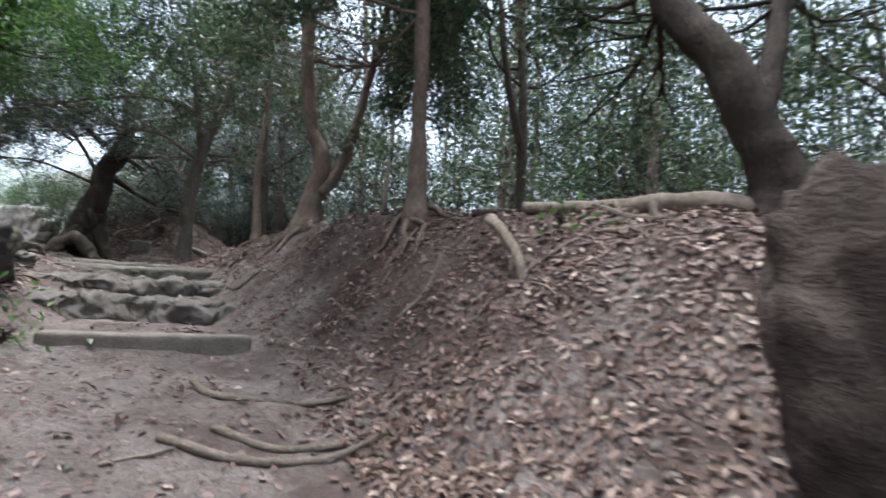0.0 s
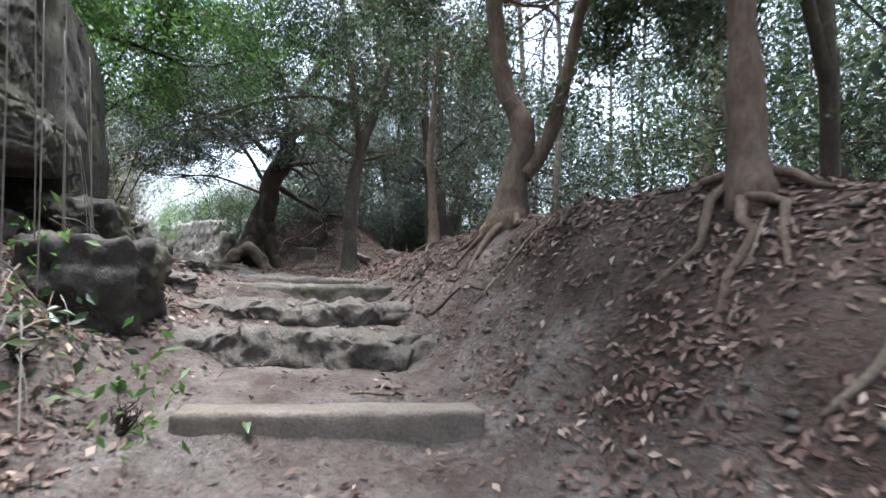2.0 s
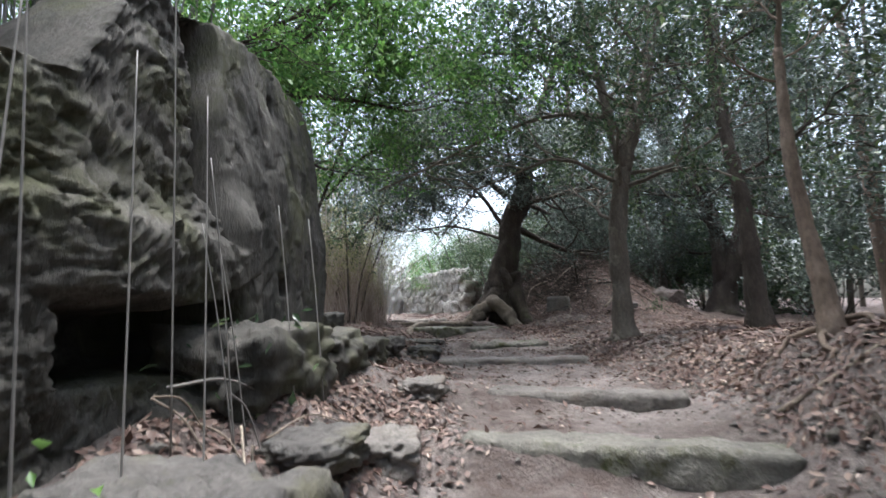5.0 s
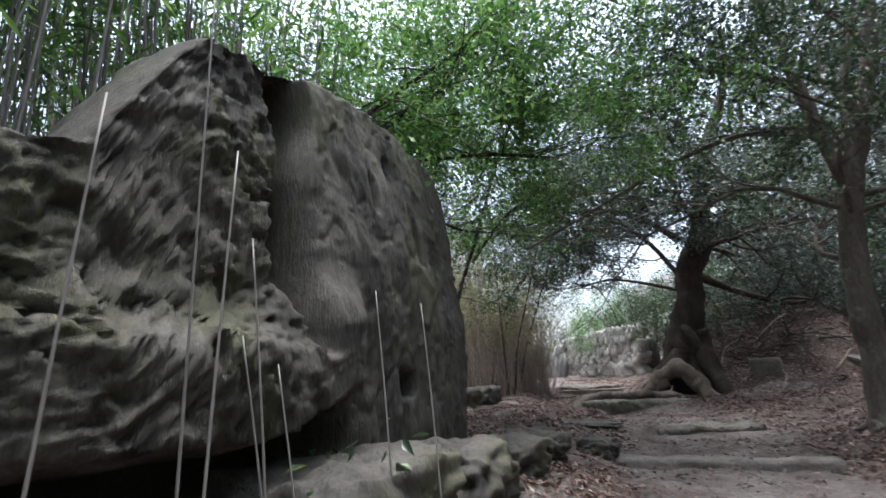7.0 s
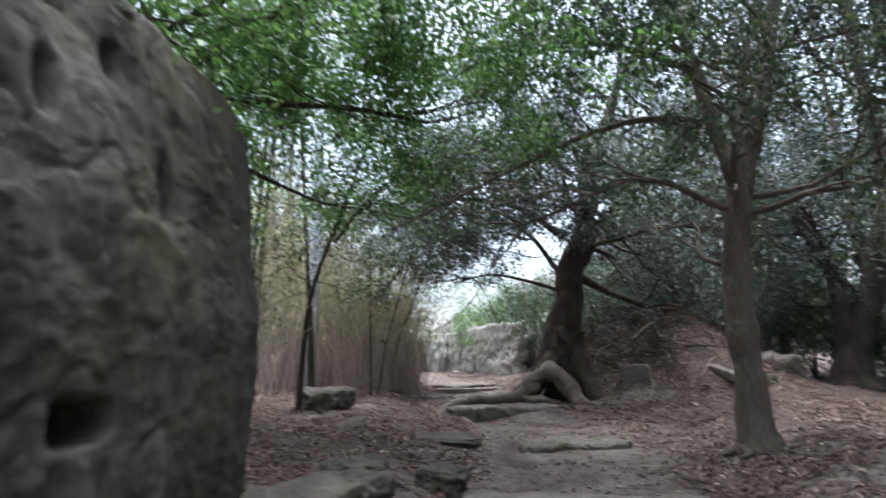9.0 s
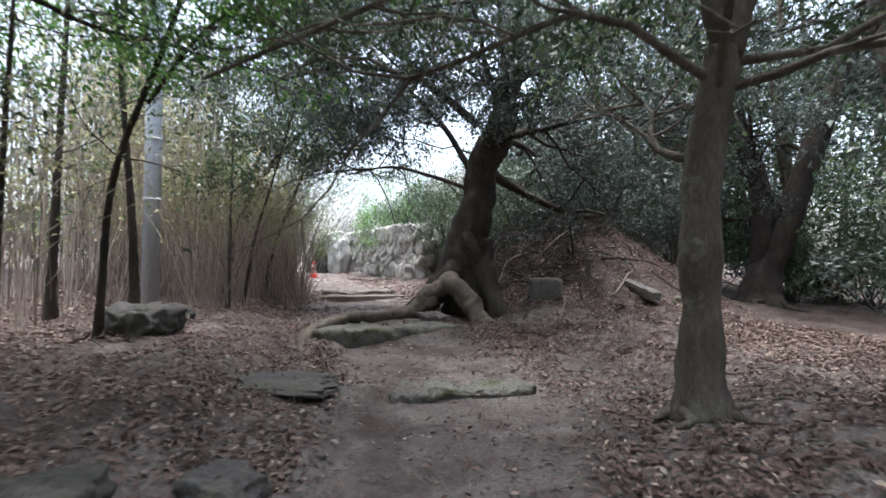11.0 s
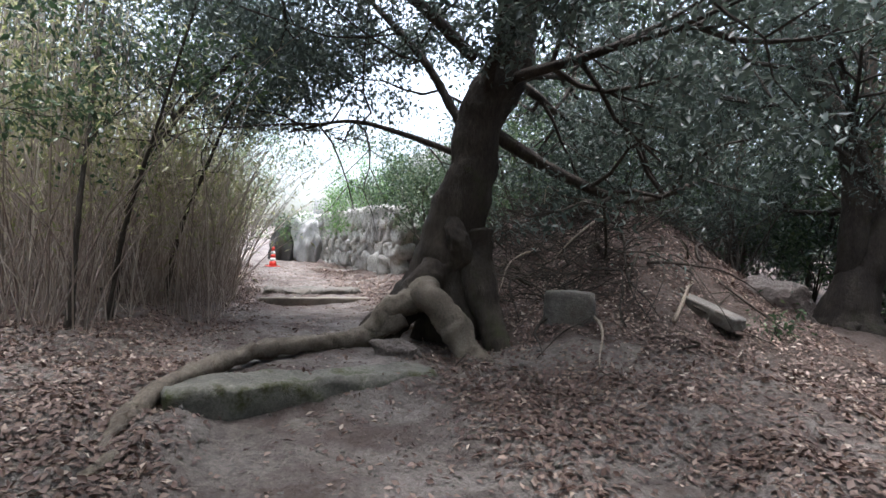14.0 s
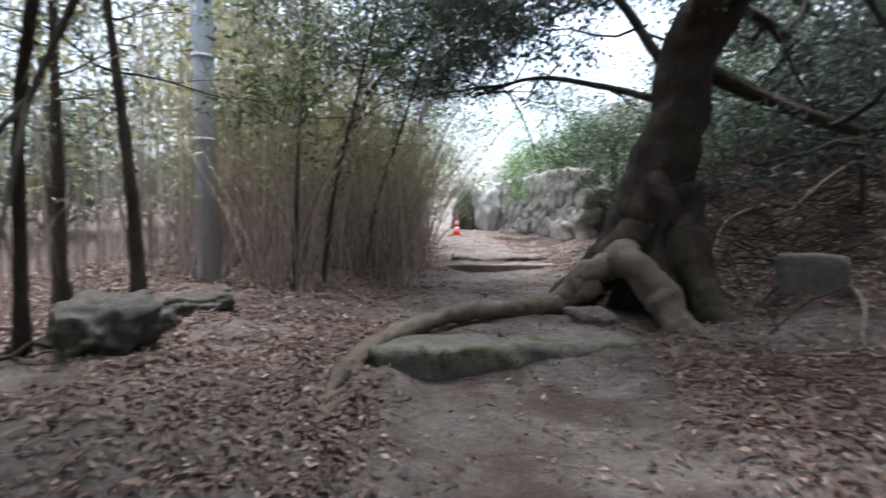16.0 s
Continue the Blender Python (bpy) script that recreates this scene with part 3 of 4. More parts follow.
# boulders below the cliff and along the path
for (x, y, z, sx, sy, sz, turn, seed, mat, text) in [
    (-6.15, 5.75, 2.62, 0.55, 0.36, 0.3, 130, 1, CLIFF, "smooth grey boulder ledge under the hollow"),
    (-6.85, 6.55, 2.72, 0.5, 0.34, 0.24, 135, 2, CLIFF, "grey boulder at the foot of the outcrop"),
    (-7.9, 7.6, 2.8, 0.45, 0.3, 0.2, 135, 3, CLIFF, "rounded dark boulder at the foot of the outcrop"),
    (-5.5, 6.35, 2.3, 0.3, 0.18, 0.1, 140, 4, STONE, "low dark rock beside the stone steps"),
    (-6.3, 7.25, 2.5, 0.26, 0.18, 0.1, 130, 5, STONE, "dark rock bedded in fallen leaves"),
    (-4.62, 4.88, 1.75, 0.42, 0.4, 0.36, 120, 6, DARKROCK, "smooth dark boulder at the step end"),
    (-5.35, 5.75, 2.2, 0.3, 0.22, 0.1, 120, 16, DARKROCK, "dark rock between steps and leaves"),
    (-8.9, 9.35, 2.6, 0.24, 0.18, 0.13, 20, 9, DARKROCK, "small dark rock at the path edge"),
    (-9.0, 8.5, 2.7, 0.3, 0.25, 0.16, 60, 10, CLIFF, "angular grey rock in the leaves"),
    (-8.3, 8.1, 2.7, 0.3, 0.22, 0.18, 10, 17, CLIFF, "angular grey rock in the leaves"),
    (-13.75, 10.1, 2.85, 0.5, 0.36, 0.34, 15, 11, DARKROCK, "large dark mossy boulder beside the thicket"),
    (-15.1, 10.85, 2.85, 0.34, 0.26, 0.16, 40, 12, DARKROCK, "dark flat rock at the pole's foot"),
    (-14.3, 10.35, 2.82, 0.26, 0.2, 0.18, 70, 18, DARKROCK, "dark rock beside the large boulder"),
    (-11.0, 10.6, 2.62, 0.7, 0.45, 0.05, 40, 13, DARKROCK, "flat dark rock slab flush with the path"),
    (-13.0, 14.9, 2.95, 0.28, 0.22, 0.2, 10, 14, SOIL, "rounded stone under the arching root"),
    (-10.4, 20.4, 3.3, 0.55, 0.4, 0.5, 30, 15, SOIL, "earth-covered rock on the mound's side"),
]:
    stone("boulder", (x, y, gz(x, y) + sz * (0.25 if mat is not SOIL else -0.35)), (sx, sy, sz), turn, seed, mat, text, facet=0.7, rough=0.26, scale=1.2, sub=5)
block = stone("stone_block", (-11.85, 16.75, gz(-11.85, 16.75) - 0.02), (0.33, 0.2, 0.33), 28, 21, STONE, "squared dressed stone block leaning at the mound", "stone block", facet=0.85, rough=0.06)
slab = stone("stone_slab", (-11.05, 19.0, 3.3), (0.62, 0.13, 0.09), 15, 22, STONE, "fallen squared stone post lying on the slope", "stone post", facet=0.95, rough=0.04)
slab.matrix_world = pose(-10.75, 18.2, gz(-10.75, 18.2) + 0.05, 0, 16, -18)
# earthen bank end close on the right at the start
stone("earth_bank", (2.66, 2.82, 1.4), (0.75, 0.8, 1.3), -24, 23, BANK, "steep cut earth bank, coloured dark as shade, below a leaning tree", "earth bank", facet=0.74, rough=0.2, scale=1.6, sub=6)

# ---- trees ----


def tree(at, limbs, bark, label, leaf=LEAF, leaf_n=9000, leaf_size=0.1, boughs=10, bough_len=2.2, spread=0.9, crown_from=0.45, depth=2, scatter=0.14, roots=5, root_len=0.6, rough=0.22, name="tree", rise=0.15, extra=(), low=2.2):
    """A tree: limbs are runs of places with radii, the first one the trunk; boughs grow from their upper parts."""
    base = np.array(at, float)
    t = thing(name, at, label, "tree", "woodland trees")
    tubes, twigs, tips = Tubes(), Tubes(), []
    for li, (pts, r0, r1) in enumerate(limbs):
        run = curve_through(np.array(pts, float) - base, 14 * len(pts))
        k = np.linspace(0, 1, len(run))
        rad = r0 + (r1 - r0) * k
        if li == 0:
            rad = rad * (1 + 0.55 * np.exp(-np.linalg.norm(run - run[0], axis=1) / 0.25))
            run[0][2] -= 0.25
        tubes.add(run, rad, 18 if r0 > 0.1 else 9, rough, li + base[0])
        n = boughs if li else max(2, boughs // 2)
        for b in range(n):
            a = rng.uniform(crown_from if li == 0 else 0.25, 1.0)
            i = min(int(a * (len(run) - 1)), len(run) - 2)
            while i < len(run) - 2 and run[i][2] < low:
                i += 1
            way = rng.normal(size=3)
            way[2] = abs(way[2]) * 0.3
            grow(twigs, tips, run[i], way, bough_len * rng.uniform(0.6, 1.2), max(0.012, rad[i] * 0.32), depth, 0.45, 5, spread, rise)
        grow(twigs, tips, run[-1], run[-1] - run[-2], bough_len, rad[-1] * 0.8, depth, 0.4, 5, spread, rise)
    for e in extra:
        run = curve_through(np.array(e[0], float) - base, 30)
        twigs.add(run, np.linspace(e[1], e[1] * 0.3, 30), 6, 0.1)
        for b in range(e[2]):
            i = rng.integers(8, 29)
            grow(twigs, tips, run[i], rng.normal(size=3) * np.array([1, 1, 0.5]), bough_len * 0.55, e[1] * 0.35, max(1, depth - 1), 0.5, 4, spread, 0.05)
    for r in range(roots):
        a = r * 2 * math.pi / max(roots, 1) + rng.uniform(-0.4, 0.4)
        pts = []
        for q in np.linspace(0, 1, 7):
            w = a + 0.7 * q * math.sin(r * 3.1)
            x, y = base[0] + math.cos(w) * root_len * (q + 0.1) + 0.06 * math.sin(9 * q + r), base[1] + math.sin(w) * root_len * (q + 0.1) + 0.06 * math.cos(7 * q + 2 * r)
            pts.append((x - base[0], y - base[1], gz(x, y) - base[2] + 0.10 * (1 - q) - 0.05 * q))
        tubes.add(pts, np.linspace(limbs[0][1] * 0.36, 0.012, 7), 7, 0.3, r)
    part("trunk", tubes.mesh("trunk", bark), t)
    tagged(part("branchwork", twigs.mesh("branchwork", bark), t), kind="stuff")
    tips = np.array(tips)
    pick = tips[rng.integers(0, len(tips), leaf_n)] + rng.normal(0, scatter, (leaf_n, 3))
    wx, wy, wz = (pick + base).T
    _, away = ways(wx, wy)
    pick = pick[(np.abs(away) > 2.4) | (wz - ground_z(wx, wy) > 3.3)]
    part("crown", leaf_mesh("crown", pick, leaf_size, leaf), t)
    return t


def on(x, y, dz=0.0):
    return (x, y, gz(x, y) + dz)


# slim grey tree that forks over the path
def shifted(runs, dx, dy):
    return [([(x + dx, y + dy, z) for x, y, z in r[0]], *r[1:]) for r in runs]


A = on(-7.55, 12.8)
tree(A, [([A, (-7.55, 12.8, 4.6), (-7.4, 12.88, 5.85)], 0.175, 0.14), *shifted([
         ([(-6.92, 12.1, 5.8), (-7.1, 12.0, 6.9), (-7.35, 11.85, 8.7), (-7.6, 11.6, 10.5)], 0.11, 0.05),
         ([(-6.92, 12.1, 5.8), (-6.55, 12.3, 7.2), (-6.3, 12.42, 8.4), (-5.9, 12.7, 10.5)], 0.12, 0.05)], -0.47, 0.78)],
     BARK, "slim grey forked tree beside the path steps", leaf_n=40000, boughs=11, bough_len=2.4, leaf_size=0.1,
     extra=shifted([([(-7.1, 12.0, 6.85), (-7.8, 11.5, 7.0), (-8.62, 10.9, 6.81), (-9.7, 9.75, 6.1), (-10.4, 9.1, 5.7)], 0.055, 9),
            ([(-7.2, 11.9, 7.6), (-8.0, 11.0, 8.1), (-9.2, 10.0, 8.3), (-10.2, 8.9, 8.0)], 0.05, 9)], -0.47, 0.78))
# tan forked tree on the bank
B = on(-2.25, 7.8)
tree(B, [([B, (-2.2, 7.85, 3.7), (-2.13, 7.9, 4.3), (-2.4, 7.95, 5.0), (-2.6, 8.0, 6.6), (-2.8, 8.1, 8.5)], 0.155, 0.08),
         ([(-2.1, 7.85, 3.75), (-1.88, 8.0, 4.15), (-1.75, 8.05, 4.6), (-1.55, 8.1, 5.6), (-1.2, 8.2, 7.6)], 0.105, 0.05)],
     BARK_TAN, "stout tan forked tree with spreading roots on bank", leaf_n=44000, boughs=15, bough_len=2.0, low=2.7, roots=8, root_len=0.75, crown_from=0.5)
C = on(-0.21, 5.78)
tree(C, [([C, (-0.24, 5.78, 3.9), (-0.26, 5.8, 4.7), (-0.3, 5.85, 6.5), (-0.2, 6.0, 8.5)], 0.10, 0.06)],
     BARK_TAN, "slender straight reddish tree on the bank's crest", leaf_n=24000, boughs=18, crown_from=0.5, roots=6)
D = on(-3.75, 9.2)
tree(D, [([D, (-3.85, 9.3, 3.8), (-3.95, 9.4, 4.6), (-4.0, 9.6, 5.6)], 0.075, 0.04)], BARK_TAN, "thin reddish leaning sapling on the bank", leaf_n=2500, boughs=4, crown_from=0.9, bough_len=0.8, roots=4)
E_ = on(2.9, 4.9)
tree(E_, [([E_, (2.9, 4.85, 3.4), (2.55, 4.9, 4.3), (2.0, 5.2, 5.4), (1.5, 5.6, 7.2)], 0.22, 0.12),
          ([(2.75, 4.85, 3.7), (3.1, 5.2, 4.8), (3.5, 5.6, 6.5)], 0.12, 0.06)],
     BARK_DARK, "thick dark leaning tree above the earth bank", leaf_n=14000, boughs=10, crown_from=0.6, roots=7, root_len=1.0)
F = on(-9.7, 22.8)
tree(F, [([F, (-9.6, 22.85, 3.8), (-9.25, 22.95, 4.7), (-8.25, 23.2, 8.0), (-7.4, 23.3, 10.5)], 0.42, 0.18),
         ([(-9.65, 22.8, 4.0), (-9.65, 22.75, 5.9), (-10.16, 22.7, 7.4), (-10.8, 22.6, 8.8), (-11.5, 22.5, 10.5)], 0.26, 0.12)],
     BARK_DARK, "massive dark forked tree with mossy limbs", leaf_n=50000, boughs=14, bough_len=3.0, roots=7, root_len=1.2, leaf=LEAF_GREY)
for (x, y, h, r, dx, dy) in [(-5.2, 12.3, 6.5, 0.12, -0.5, 0.5), (-6.2, 15.2, 7.0, 0.16, -0.5, 0.8), (-11.6, 22.9, 6.5, 0.15, -0.8, 0.0)]:
    p = on(x, y)
    tree(p, [([p, (x + dx * 0.3, y + dy * 0.3, p[2] + h * 0.3), (x + dx, y + dy, p[2] + h * 0.6), (x + dx * 1.2, y + dy * 1.3, p[2] + h)], r, r * 0.5)],
         BARK_DARK, "dark slanting understorey tree with small leaves", leaf_n=8000, boughs=12, bough_len=1.8, crown_from=0.3, leaf=LEAF_GREY)

# leafy tree behind the outcrop that reaches over the path
H = on(-10.3, 5.1)
tree(H, [([H, (-10.4, 5.6, 5.8), (-10.6, 6.6, 6.9), (-10.7, 7.8, 8.0), (-10.4, 9.0, 9.3)], 0.11, 0.05),
         ([(-10.6, 6.6, 6.9), (-10.6, 7.8, 7.0), (-10.3, 8.9, 7.1), (-9.9, 9.9, 7.0)], 0.05, 0.025),
         ([(-10.4, 5.8, 6.2), (-9.8, 6.9, 7.3), (-9.2, 7.9, 8.0)], 0.045, 0.025),
         ([(-10.6, 6.8, 6.8), (-11.3, 7.9, 6.4), (-11.6, 9.0, 6.2)], 0.04, 0.02)],
     BARK_DARK, "leafy tree leaning over the path with fresh leaves", leaf=LEAF_BRIGHT, leaf_n=52000, boughs=16, bough_len=2.1, crown_from=0.55, roots=3)
J = on(-13.6, 9.6)
tree(J, [([J, (-13.5, 9.7, 5.0), (-13.1, 10.1, 6.6), (-12.6, 10.6, 8.6)], 0.05, 0.03),
         ([(-13.2, 10.0, 6.0), (-12.4, 10.4, 6.8), (-11.5, 10.9, 7.2)], 0.03, 0.02)],
     BARK_DARK, "dark leafy tree over the cane thicket", leaf=LEAF, leaf_n=8000, boughs=11, bough_len=2.0, crown_from=0.5, roots=3, low=2.8)
K = on(-18.2, 13.0)
tree(K, [([K, (-18.0, 13.2, 5.0), (-17.6, 13.7, 6.2), (-17.0, 14.5, 7.4)], 0.08, 0.04),
         ([(-17.9, 13.3, 5.4), (-18.8, 14.0, 6.8), (-19.5, 14.6, 7.8)], 0.05, 0.03)],
     BARK_DARK, "slender dark leafy tree arching over the path", leaf=LEAF_GREY, leaf_n=20000, boughs=12, bough_len=1.9, crown_from=0.5, roots=3, low=2.6)
# the great tree with its roots
G = (-13.35, 16.15, 3.2)
great = tree(G, [([G, (-13.4, 16.1, 4.2), (-13.22, 16.2, 5.2), (-13.1, 16.28, 6.1), (-12.8, 16.5, 6.8), (-12.72, 16.6, 7.6), (-12.4, 16.9, 9.5)], 0.43, 0.2),
                 ([(-13.2, 16.25, 5.6), (-13.9, 15.9, 6.9), (-14.8, 15.4, 8.0)], 0.08, 0.04)],
             BARK_DARK, "great dark gnarled tree with arching surface roots", leaf=LEAF_GREY, low=2.4, leaf_n=72000, boughs=15, bough_len=3.0, roots=0, rough=0.24, leaf_size=0.105, crown_from=0.55,
             extra=[([(-13.05, 16.35, 5.9), (-12.3, 17.2, 5.3), (-11.6, 18.0, 5.0), (-10.9, 18.9, 5.4)], 0.11, 8),
                    ([(-13.2, 16.2, 6.9), (-13.6, 15.0, 7.6), (-14.3, 13.8, 7.8), (-15.2, 12.8, 7.5)], 0.09, 12),
                    ([(-13.1, 16.3, 6.6), (-12.2, 15.9, 7.3), (-11.3, 15.7, 7.5), (-10.2, 15.6, 7.2)], 0.09, 12),
                    ([(-13.3, 16.3, 5.5), (-14.3, 15.9, 5.9), (-15.4, 15.6, 6.2), (-16.6, 15.2, 6.1)], 0.06, 10)])
arch = Tubes()


def root_run(pts, r0, r1, sides=10, n=26, rough=0.3, seed=0):
    sides, n, rough = sides + 6, n * 2, rough * 1.15
    run = curve_through(np.array(pts, float) - np.array(G), n)
    arch.add(run, np.linspace(r0, r1, n), sides, rough, seed)


root_run([(-13.5, 15.9, 3.5), (-13.3, 15.5, 3.58), (-12.95, 15.32, 3.55), (-12.7, 15.45, 3.25), (-12.4, 15.5, 2.9), (-11.85, 15.45, 2.72), (-11.5, 15.4, 2.55)], 0.24, 0.13, 12, 32, 0.3, 1)
root_run([(-13.3, 15.5, 3.55), (-13.45, 15.15, 3.4), (-13.7, 14.95, 3.1), (-13.9, 14.8, 2.9)], 0.17, 0.14, 12, 22, 0.3, 2)
root_run([(-13.35, 15.2, 3.3), (-13.7, 14.8, 3.0), (-13.85, 14.3, 2.98), (-13.6, 13.4, 3.02), (-13.2, 12.65, 3.0), (-12.85, 12.1, 2.92), (-12.4, 11.75, 2.82), (-12.05, 11.6, 2.7)], 0.13, 0.06, 10, 60, 0.35, 3)
root_run([(-12.1, 11.7, 2.8), (-11.8, 11.3, 2.68), (-11.4, 11.1, 2.62)], 0.05, 0.02, 7, 14, 0.2, 7)
root_run([(-12.2, 11.6, 2.78), (-12.0, 11.2, 2.72), (-11.7, 10.9, 2.66), (-11.3, 10.75, 2.62)], 0.035, 0.015, 7, 14, 0.2, 8)
part("root", arch.mesh("root", ROOT), great, "thick arching grey-brown surface roots")
arch = Tubes()
root_run([(-13.1, 16.2, 4.4), (-12.85, 16.1, 3.7), (-12.55, 16.05, 3.2), (-12.3, 16.0, 2.8)], 0.27, 0.16, 12, 20, 0.25, 4)
root_run([(-13.5, 16.1, 4.5), (-13.9, 15.95, 3.7), (-14.3, 15.75, 3.2), (-14.7, 15.6, 2.8)], 0.3, 0.16, 12, 20, 0.25, 5)
root_run([(-13.3, 15.95, 4.7), (-13.08, 15.8, 4.45), (-13.0, 15.85, 4.2), (-13.15, 15.95, 3.8)], 0.12, 0.16, 12, 14, 0.3, 6)
root_run([(-13.3, 15.9, 4.0), (-13.45, 15.6, 3.6), (-13.6, 15.3, 3.2), (-13.7, 15.1, 2.8)], 0.26, 0.18, 12, 20, 0.25, 7)
part("buttress", arch.mesh("buttress", BARK_DARK), great, "dark knotted buttress roots at the trunk's foot")

# tangled roots and brush on the mound
for k in range(34):
    a = rng.uniform(-0.5, 0.9)
    x0, y0 = -13.0 + rng.uniform(-0.6, 2.6), 17.6 + rng.uniform(-1.0, 1.9)
    pts = []
    wx, wy = rng.normal(0.5, 0.7), rng.normal(-0.6, 0.6)
    up = rng.uniform(0.0, 0.5)
    for q in np.linspace(0, 1, 7):
        x, y = x0 + wx * q + 0.12 * math.sin(5 * q + k), y0 + wy * q + 0.12 * math.cos(4 * q + k)
        pts.append((x, y, gz(x, y) + 0.02 + up * math.sin(q * 2.6)))
    tb = Tubes()
    c = np.array(pts[0])
    tb.add(curve_through(np.array(pts) - c, 14), np.linspace(rng.uniform(0.01, 0.032), 0.006, 14), 6, 0.15, k)
    ob = new("dead_branch", tb.mesh("dead_branch", DEADWOOD if k % 9 == 0 else BARK_DARK))
    ob.location = c
    tagged(ob, "bare crooked dead branch tangled over the mound", "branch", "brush on the mound")


# fine brushwood heaped over the mound and leafy scrub standing on it
brush = Tubes()
for k in range(1300):
    a, q = rng.uniform(0, 6.283), 2.1 * math.sqrt(rng.random())
    x, y = -12.9 + q * math.cos(a), 19.0 + q * math.sin(a) * 1.1
    if (x < -13.6 and y < 17.6) or (x > -11.9 and y < 20.0):
        continue
    z = gz(x, y)
    l, b = rng.uniform(0.3, 1.1), rng.uniform(0, 6.283)
    dx, dy, up = l * math.cos(b), l * math.sin(b), rng.uniform(-0.05, 0.5)
    brush.add([(x, y, z + 0.02), (x + dx * 0.5 + rng.normal(0, 0.06), y + dy * 0.5, max(z + up * 0.7, gz(x + dx * 0.5, y + dy * 0.5) + 0.03)), (x + dx, y + dy, max(z + up, gz(x + dx, y + dy) + 0.02))], [0.009, 0.006, 0.003], 4, close=False)
tagged(new("brushwood", brush.mesh("brushwood", BARK_DARK)), "dark tangle of twigs heaped on the mound", "brushwood", kind="stuff")


def limb(name, pts, r0, r1, mat, label, category, group="", sides=8, n=22, rough=0.15):
    tb = Tubes()
    c = np.array(pts[0], float)
    tb.add(curve_through(np.array(pts, float) - c, n), np.linspace(r0, r1, n), sides, rough, pts[0][0])
    ob = new(name, tb.mesh(name, mat))
    ob.location = c
    return tagged(ob, label, category, group)


# roots and fallen wood on the right bank
limb("fallen_log", [(0.9, 5.35, gz(0.9, 5.35) + 0.05), (1.6, 5.2, gz(1.6, 5.2) + 0.08), (2.3, 5.0, gz(2.3, 5.0) + 0.08), (2.9, 4.8, gz(2.9, 4.8) + 0.1)], 0.06, 0.12, DEADWOOD, "weathered fallen log along the bank's crest", "log")
limb("fallen_log", [(0.4, 5.5, gz(0.4, 5.5) + 0.05), (1.3, 5.6, gz(1.3, 5.6) + 0.1), (2.4, 5.4, gz(2.4, 5.4) + 0.15)], 0.04, 0.07, BARK_DARK, "thin dark fallen trunk lying on the bank", "log")
limb("root", [(0.62, 4.75, 2.95), (0.72, 4.5, 2.82), (0.85, 4.35, 2.6), (0.9, 4.3, 2.4)], 0.05, 0.035, DEADWOOD, "pale broken root sticking from the bank", "root", "bank roots")
for pts in ([(1.9, 4.55, 2.8), (1.5, 4.45, 2.55), (1.15, 4.35, 2.4), (0.95, 4.35, 2.25)], [(1.5, 4.7, 3.0), (1.75, 4.4, 2.6), (2.0, 4.2, 2.35), (2.2, 4.1, 2.2)], [(1.2, 4.6, 2.85), (1.5, 4.35, 2.45), (1.75, 4.2, 2.1), (1.85, 4.1, 1.8)], [(1.85, 4.5, 3.1), (1.85, 4.35, 2.6), (1.9, 4.2, 2.2)], [(0.2, 5.0, 2.55), (0.1, 4.8, 2.3), (-0.15, 4.7, 2.05)]):
    limb("root", [(x, y, max(z, gz(x, y) + 0.01)) for x, y, z in pts], 0.04, 0.012, ROOT, "exposed crooked root hanging down the bank", "root", "bank roots")
for pts in ([(-1.55, 4.2, 0), (-1.3, 3.95, 0), (-1.0, 3.85, 0), (-0.6, 4.0, 0), (-0.3, 4.1, 0)], [(-1.1, 3.2, 0), (-0.6, 3.2, 0), (-0.2, 3.4, 0), (0.1, 3.6, 0)], [(-0.9, 3.4, 0), (-0.5, 3.4, 0), (-0.1, 3.55, 0)]):
    limb("root", [(x, y, gz(x, y) + 0.012) for x, y, z in pts], 0.032, 0.02, ROOT, "pale root snaking across the trodden soil", "root", "path roots")
for (x, y, l, turn, r) in [(-3.9, 8.3, 0.9, 15, 0.022), (-2.2, 6.6, 0.8, 40, 0.018), (-0.4, 5.2, 0.5, 60, 0.012), (-2.6, 5.3, 0.3, 20, 0.012), (-1.2, 2.9, 0.35, 50, 0.012), (-8.2, 12.6, 0.5, 10, 0.014), (-10.8, 17.5, 1.2, 100, 0.03), (-6.1, 5.0, 0.6, 80, 0.015), (-4.6, 4.6, 0.5, 30, 0.015), (1.3, 3.6, 0.7, 120, 0.01)]:
    c, s = math.cos(radians(turn)), math.sin(radians(turn))
    limb("fallen_stick", [(x + c * q * l, y + s * q * l + 0.03 * math.sin(6 * q), gz(x + c * q * l, y + s * q * l) + r * 0.8) for q in (0, 0.35, 0.7, 1)], r, r * 0.7, DEADWOOD, "dry fallen stick lying on the leaves", "stick", "fallen sticks", 6, 10)
for k in range(16):
    x, y = -2.4 + rng.uniform(-1.6, 1.7), 7.2 + rng.uniform(-0.5, 0.6)
    wx, wy = rng.normal(0.0, 0.4), rng.normal(-0.1, 0.25)
    limb("root", [(x + wx * q, y + wy * q + 0.1 * math.sin(7 * q + k), gz(x + wx * q, y + wy * q + 0.1 * math.sin(7 * q + k)) + 0.01) for q in (0, 0.3, 0.6, 1)], 0.022, 0.008, BARK_DARK, "dark thin root matted over the bank's lip", "root", "bank roots", 6, 10)

